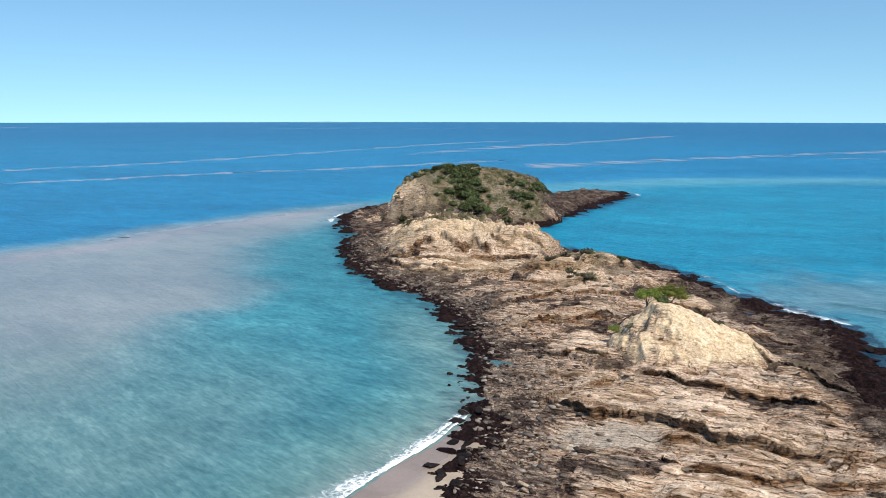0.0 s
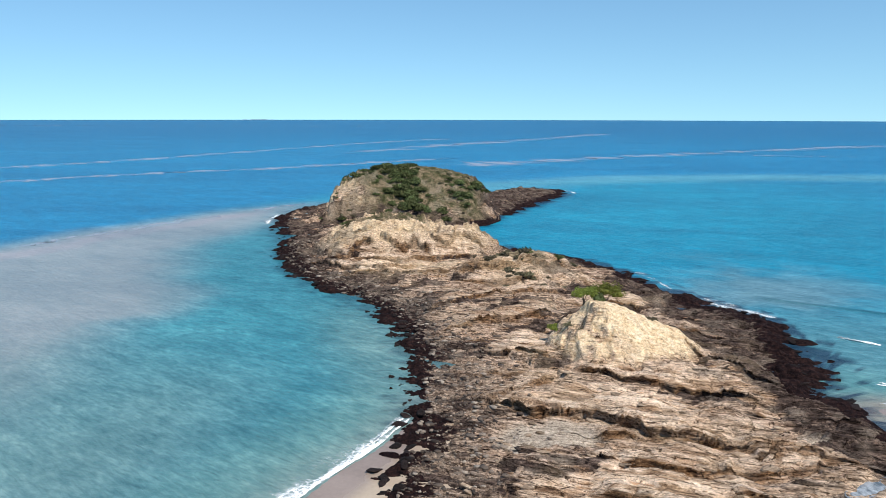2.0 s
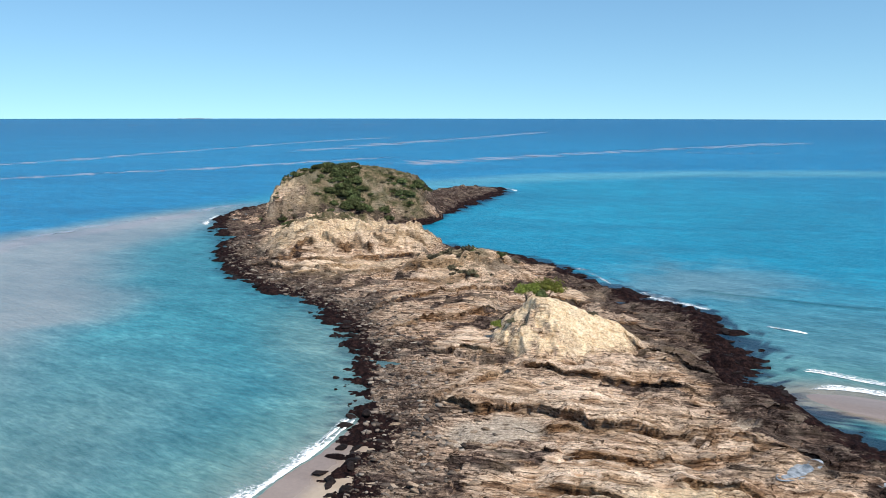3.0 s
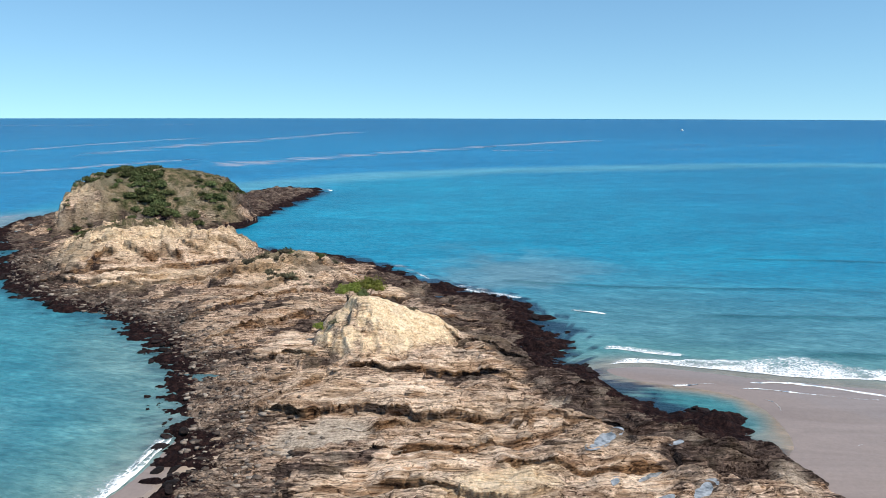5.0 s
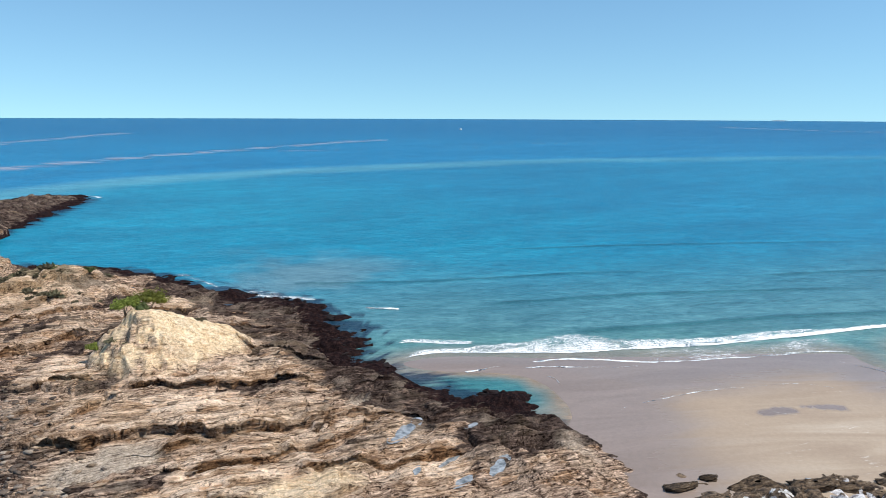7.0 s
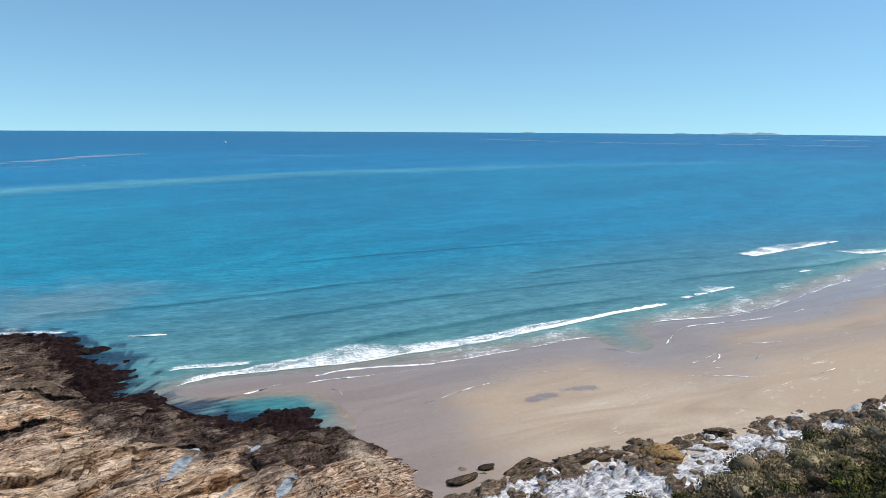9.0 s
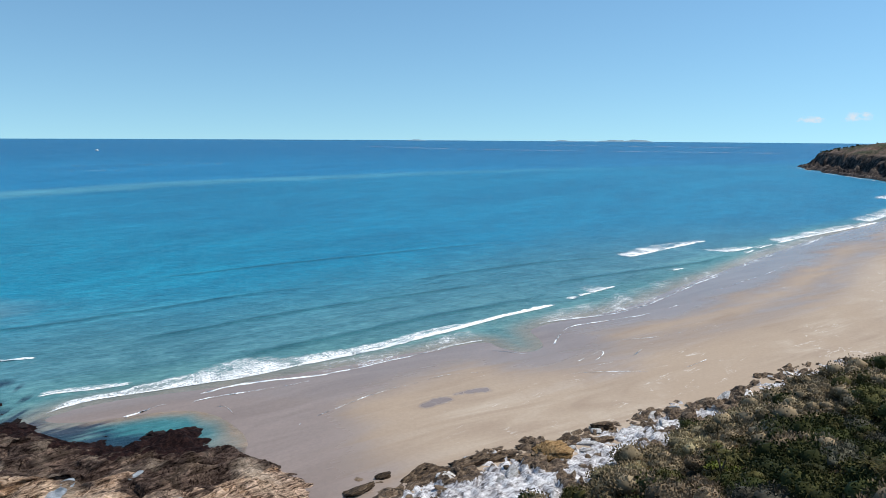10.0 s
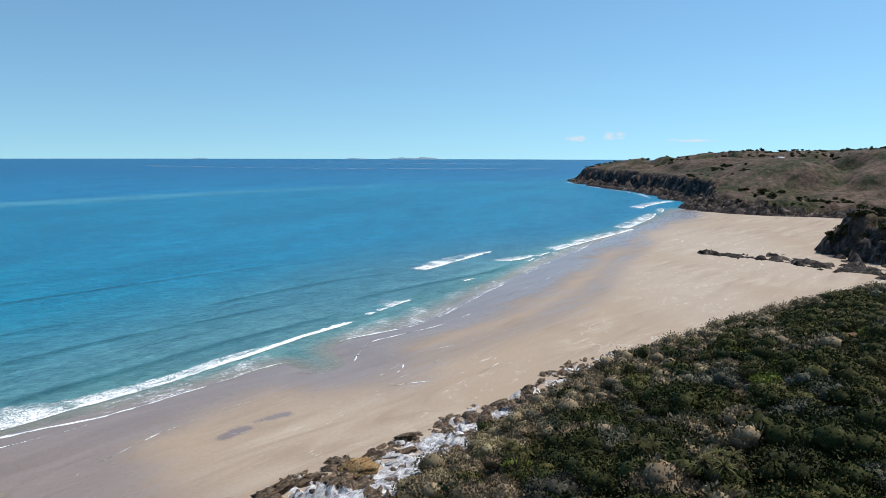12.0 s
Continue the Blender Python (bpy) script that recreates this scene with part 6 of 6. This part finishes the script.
for k, (x, y, long, wide, tall, turn) in enumerate(((61.2, 20.6, 4.0, 2.0, 1.9, -50), (63.6, 18.4, 3.0, 2.2, 2.0, -60), (57.6, 24.0, 5.0, 2.6, 1.8, -45), (52.6, 28.4, 3.2, 1.6, 1.1, -40), (56.0, 27.6, 1.8, 1.0, 0.9, -40),
                                                    (66.8, 16.6, 2.6, 1.4, 1.2, -60), (70.3, 13.2, 2.2, 1.3, 1.3, -50), (74.6, 9.8, 3.0, 2.0, 2.2, -60), (71.2, 10.0, 2.6, 2.0, 1.6, -50), (59.5, 21.4, 3.4, 2.2, 1.4, -40))):
    rock = tagged(new("boulder", crag(550 + k, layered_rock_mat)), "dark brown layered jagged rock at the edge of the sand", "boulder", "jagged rocks at the edge of the sand")
    rock.matrix_basis = pose(x, y, 0.35 + 0.12 * tall, 6, -8, turn) @ Matrix.Diagonal((long * 1.15, wide, 0.72 * tall, 1))


# cobbles too many to count on the west side of the neck
def cobbles(n, rs):
    x, y = along(WEST_SHORE[2:13], n, 1.0, rs)
    x = x + rs.uniform(0, 12, n) * np.clip(1 - np.abs(rs.normal(size=n)) * 0.2, 0, 1)
    d = inside_dist(x, y, ROCK)
    ok = (d > 1) & (mounds(x, y)[3] < 0.05)
    x, y = x[ok], y[ok]
    z = rock_height(x, y)
    v0, f0 = ball(3, 5)
    k = len(x)
    v0 = np.sign(v0) * np.abs(v0) ** 0.55
    s = (0.07 + 0.26 * rs.uniform(size=(k, 1, 1)) ** 3) * np.array((1.5, 0.9, 0.5)) * rs.uniform(0.75, 1.3, (k, 1, 3))
    v = v0[None] * s * rs.uniform(0.75, 1.2, (k, len(v0), 1))
    a = radians(STRIKE) + rs.normal(0, 0.6, (k, 1))
    v = np.stack([v[..., 0] * np.cos(a) - v[..., 1] * np.sin(a), v[..., 0] * np.sin(a) + v[..., 1] * np.cos(a), v[..., 2]], 2) + np.stack([x, y, z + 0.03], 1)[:, None]
    f = f0[None] + (np.arange(k) * len(v0))[:, None, None]
    return mesh_of("cobbles", v.reshape(-1, 3), f.reshape(-1, 4), cobble_mat, False)


def cobble_material():
    k = Mat("cobble", 0.92, 0.2)
    col = k.ramp(k.island(), (0.0, (0.04, 0.03, 0.025)), (0.5, (0.15, 0.115, 0.09)), (0.85, (0.27, 0.215, 0.17)), (1.0, (0.42, 0.35, 0.28)))
    g = k.noise(k.pos(), 7.0, 5, 0.7)
    return k.done(k.mix(1.0, col, k.ramp(g, (0.3, (0.7, 0.7, 0.7)), (0.6, (1.05, 1.05, 1.05))), "MULTIPLY"), k.bump(g, 0.5, 0.05))


cobble_mat = cobble_material()
tagged(new("cobbles", cobbles(3500, rs)), "grey-brown cobbles strewn over the shore platform", "cobbles", kind="stuff")


# ---- far things ----
def far_island(name, cx, cy, length, height, turn, seed):
    xs, ys = np.linspace(-1, 1, 60), np.linspace(-1, 1, 9)
    def h(x, y):
        return height * np.clip(1 - np.abs(x) ** 2.2, 0, 1) * np.clip(1 - y * y, 0, 1) * (0.65 + 0.5 * fbm(x * 4, y, 3, seed)) - 0.5
    me = grid_of(name, xs, ys, h, far_land_mat)
    ob = tagged(new(name, me), "low hazy island on the horizon", "island", "islands on the horizon")
    ob.matrix_basis = pose(cx, cy, 0, 0, 0, turn) @ Matrix.Diagonal((length / 2, 60, 1, 1))


far_island("far_island", -770, 4640, 250, 9, 10, 601)
far_island("far_island", 4310, 1870, 110, 9, 66, 602)
far_island("far_island", 4600, 950, 200, 10, 80, 603)
far_island("far_island", 4660, 560, 420, 18, 84, 604)


def cloud_sheet(cx, cy, cz, wide, tall, seed):
    """A soft small cloud on the sky's backdrop."""
    u, v = np.meshgrid(np.linspace(-1, 1, 41), np.linspace(-1, 1, 21))
    u, v = u.ravel(), v.ravel()
    edge = np.clip(1 - u * u - np.where(v > 0, v * v * (1 + 0.8 * u * u), (v * 2.0) ** 2), 0, 1) * (0.75 + 0.5 * fbm(u * 3 + seed, v * 2, 3, seed))
    i = (np.arange(20)[:, None] * 41 + np.arange(40)[None]).ravel()
    me = mesh_of("backdrop", np.stack([0 * u, u * wide / 2, v * tall / 2], 1), np.stack([i, i + 1, i + 42, i + 41], 1), cloud_mat, True, {"cover": edge})
    ob = tagged(new("backdrop", me), "small soft white clouds low over the horizon", "cloud", kind="structure")
    ob.matrix_basis = pose(cx, cy, cz)


cloud_sheet(4546, -701, 141, 230, 110, 611)
cloud_sheet(4577, -462, 128, 210, 70, 612)
cloud_sheet(4450, -1150, 118, 420, 36, 613)


def box(x0, y0, z0, x1, y1, z1):
    v = np.array([(x, y, z) for z in (z0, z1) for y in (y0, y1) for x in (x0, x1)], float)
    f = np.array([(0, 2, 3, 1), (4, 5, 7, 6), (0, 1, 5, 4), (2, 6, 7, 3), (0, 4, 6, 2), (1, 3, 7, 5)])
    return v, f


def house(x, y, z, turn, wide):
    root = tagged(new("house"), "small white house among trees on the headland", "house", "houses on the headland")
    part("wall", mesh_of("wall", *box(-3.5, -wide / 2, -4, 3.5, wide / 2, 3), paint_mat, False), root)
    w = wide / 2 + 0.5
    rv = np.array([(-4, -w, 3), (4, -w, 3), (4, w, 3), (-4, w, 3), (0, -w, 4.8), (0, w, 4.8), (0, -w, 4.78), (0, w, 4.78)])
    part("roof", mesh_of("roof", rv, np.array([(0, 4, 5, 3), (1, 2, 5, 4), (0, 1, 6, 4), (3, 5, 7, 2)]), roof_mat, False), root)
    for k in range(3):
        q = (k - 1) * wide * 0.3
        win = part("window", mesh_of("window", *box(-3.56, q - 0.8, 0.7, -3.5, q + 0.8, 2.2), paint_mat, False), root)
        part("pane", mesh_of("pane", *box(-3.6, q - 0.65, 0.85, -3.57, q + 0.65, 2.05), dark_glass, False), win)
    root.matrix_basis = pose(x, y, z, 0, 0, turn)


def far_at(x, y):
    return float(far_height(np.array([float(x)]), np.array([float(y)]))[0])


house(640, -241, far_at(640, -241) - 1.6, 20, 5)
house(636, -250, far_at(636, -250) - 1.6, 20, 4)


def boat(x, y):
    root = tagged(new("motor_boat"), "small white motor boat far out on the sea", "boat")
    v, f = box(-5, -1.6, -0.3, 5, 1.6, 1.1)
    v[v[:, 0] > 0, 1] *= 0.25
    part("hull", mesh_of("hull", v, f, paint_mat, False), root)
    cab = part("cabin", mesh_of("cabin", *box(-2.5, -1.2, 1.1, 1.5, 1.2, 2.9), paint_mat, False), root)
    part("window", mesh_of("window", *box(1.5, -1.0, 1.9, 1.54, 1.0, 2.6), dark_glass, False), cab)
    root.matrix_basis = pose(x, y, 0, 0, 0, 70)


boat(1018, 1097)

# tide pools on the platform
def tide_pool(pool, level):
    """Still water that fills a hollow up to its level."""
    cx, cy, long, wide, turn = pool
    a = np.arange(28) * 2 * math.pi / 28
    v = np.vstack([[(0, 0, 0.0)], np.stack([np.cos(a) * long * 1.35, np.sin(a) * wide * 1.35, 0 * a], 1)])
    tri = np.array([(0, 1 + k, 1 + (k + 1) % 28) for k in range(28)])
    ob = tagged(new("tide_pool", mesh_of("tide_pool", v, tri, pool_mat, False)), "shallow still tide pool in a hollow of the rock", "tide pool", "tide pools on the platform")
    ob.matrix_basis = pose(cx, cy, level - 0.03, 0, 0, turn)


# pale greys put the sky's reflection into the pool's base colour
kk = Mat("pool_water", 0.12, 0.5)
pool_mat = kk.done(kk.ramp(kk.noise(kk.pos(), 1.5, 5), (0.35, (0.10, 0.115, 0.125)), (0.65, (0.40, 0.42, 0.43))))
for pool, level in zip(POOLS, pool_levels):
    tide_pool(pool, level)

# scrub on the far headland, the spur and the gully
rs = np.random.RandomState(23)
FAR_SHRUBS = [("leaf_dark", leaf_dark, "", dict(radius=2.6, tall=0.7, count=170, length=0.8, width=0.4, spread=0.7)),
              ("leaf_green", leaf_green, "", dict(radius=2.4, tall=0.7, count=170, length=0.8, width=0.4, spread=0.7)),
              ("leaf_olive", leaf_olive, "", dict(radius=2.2, tall=0.6, count=160, length=0.8, width=0.4, spread=0.7))]
x, y = rs.uniform(380, 960, 9000), rs.uniform(-420, -90, 9000)
d = inside_dist(x, y, FAR_HEAD)
patch = fbm(x / 55, y / 40, 4, 621) + 0.5 * step(90, 190, d) - 0.15 + 0.9 * dome(x, y, 395, -175, 28, 28, 22, 22, 2)
ok = (d > 16) & (patch > -0.02) & (rs.uniform(size=9000) < 0.7)
x, y = x[ok][:1100], y[ok][:1100]
mass("heath_scrub", "dark green scrub in patches on the far headland", "scrub", x, y, far_height(x, y), rs.randint(0, 3, len(x)), FAR_SHRUBS, rs.uniform(0.4, 1.2, len(x)), rs, 300.0, 2)
x, y = rs.uniform(188, 300, 1500), rs.uniform(-200, -98, 1500)
d = inside_dist(x, y, SPUR)
ok = (d > 1.5) & (spur_height(x, y) > 2.5)
x, y = x[ok][:380], y[ok][:380]
mass("spur_scrub", "dark scrub clinging to the cliff spur", "scrub", x, y, spur_height(x, y), rs.randint(0, 3, len(x)), FAR_SHRUBS, rs.uniform(0.45, 0.85, len(x)), rs, 200.0, 3)
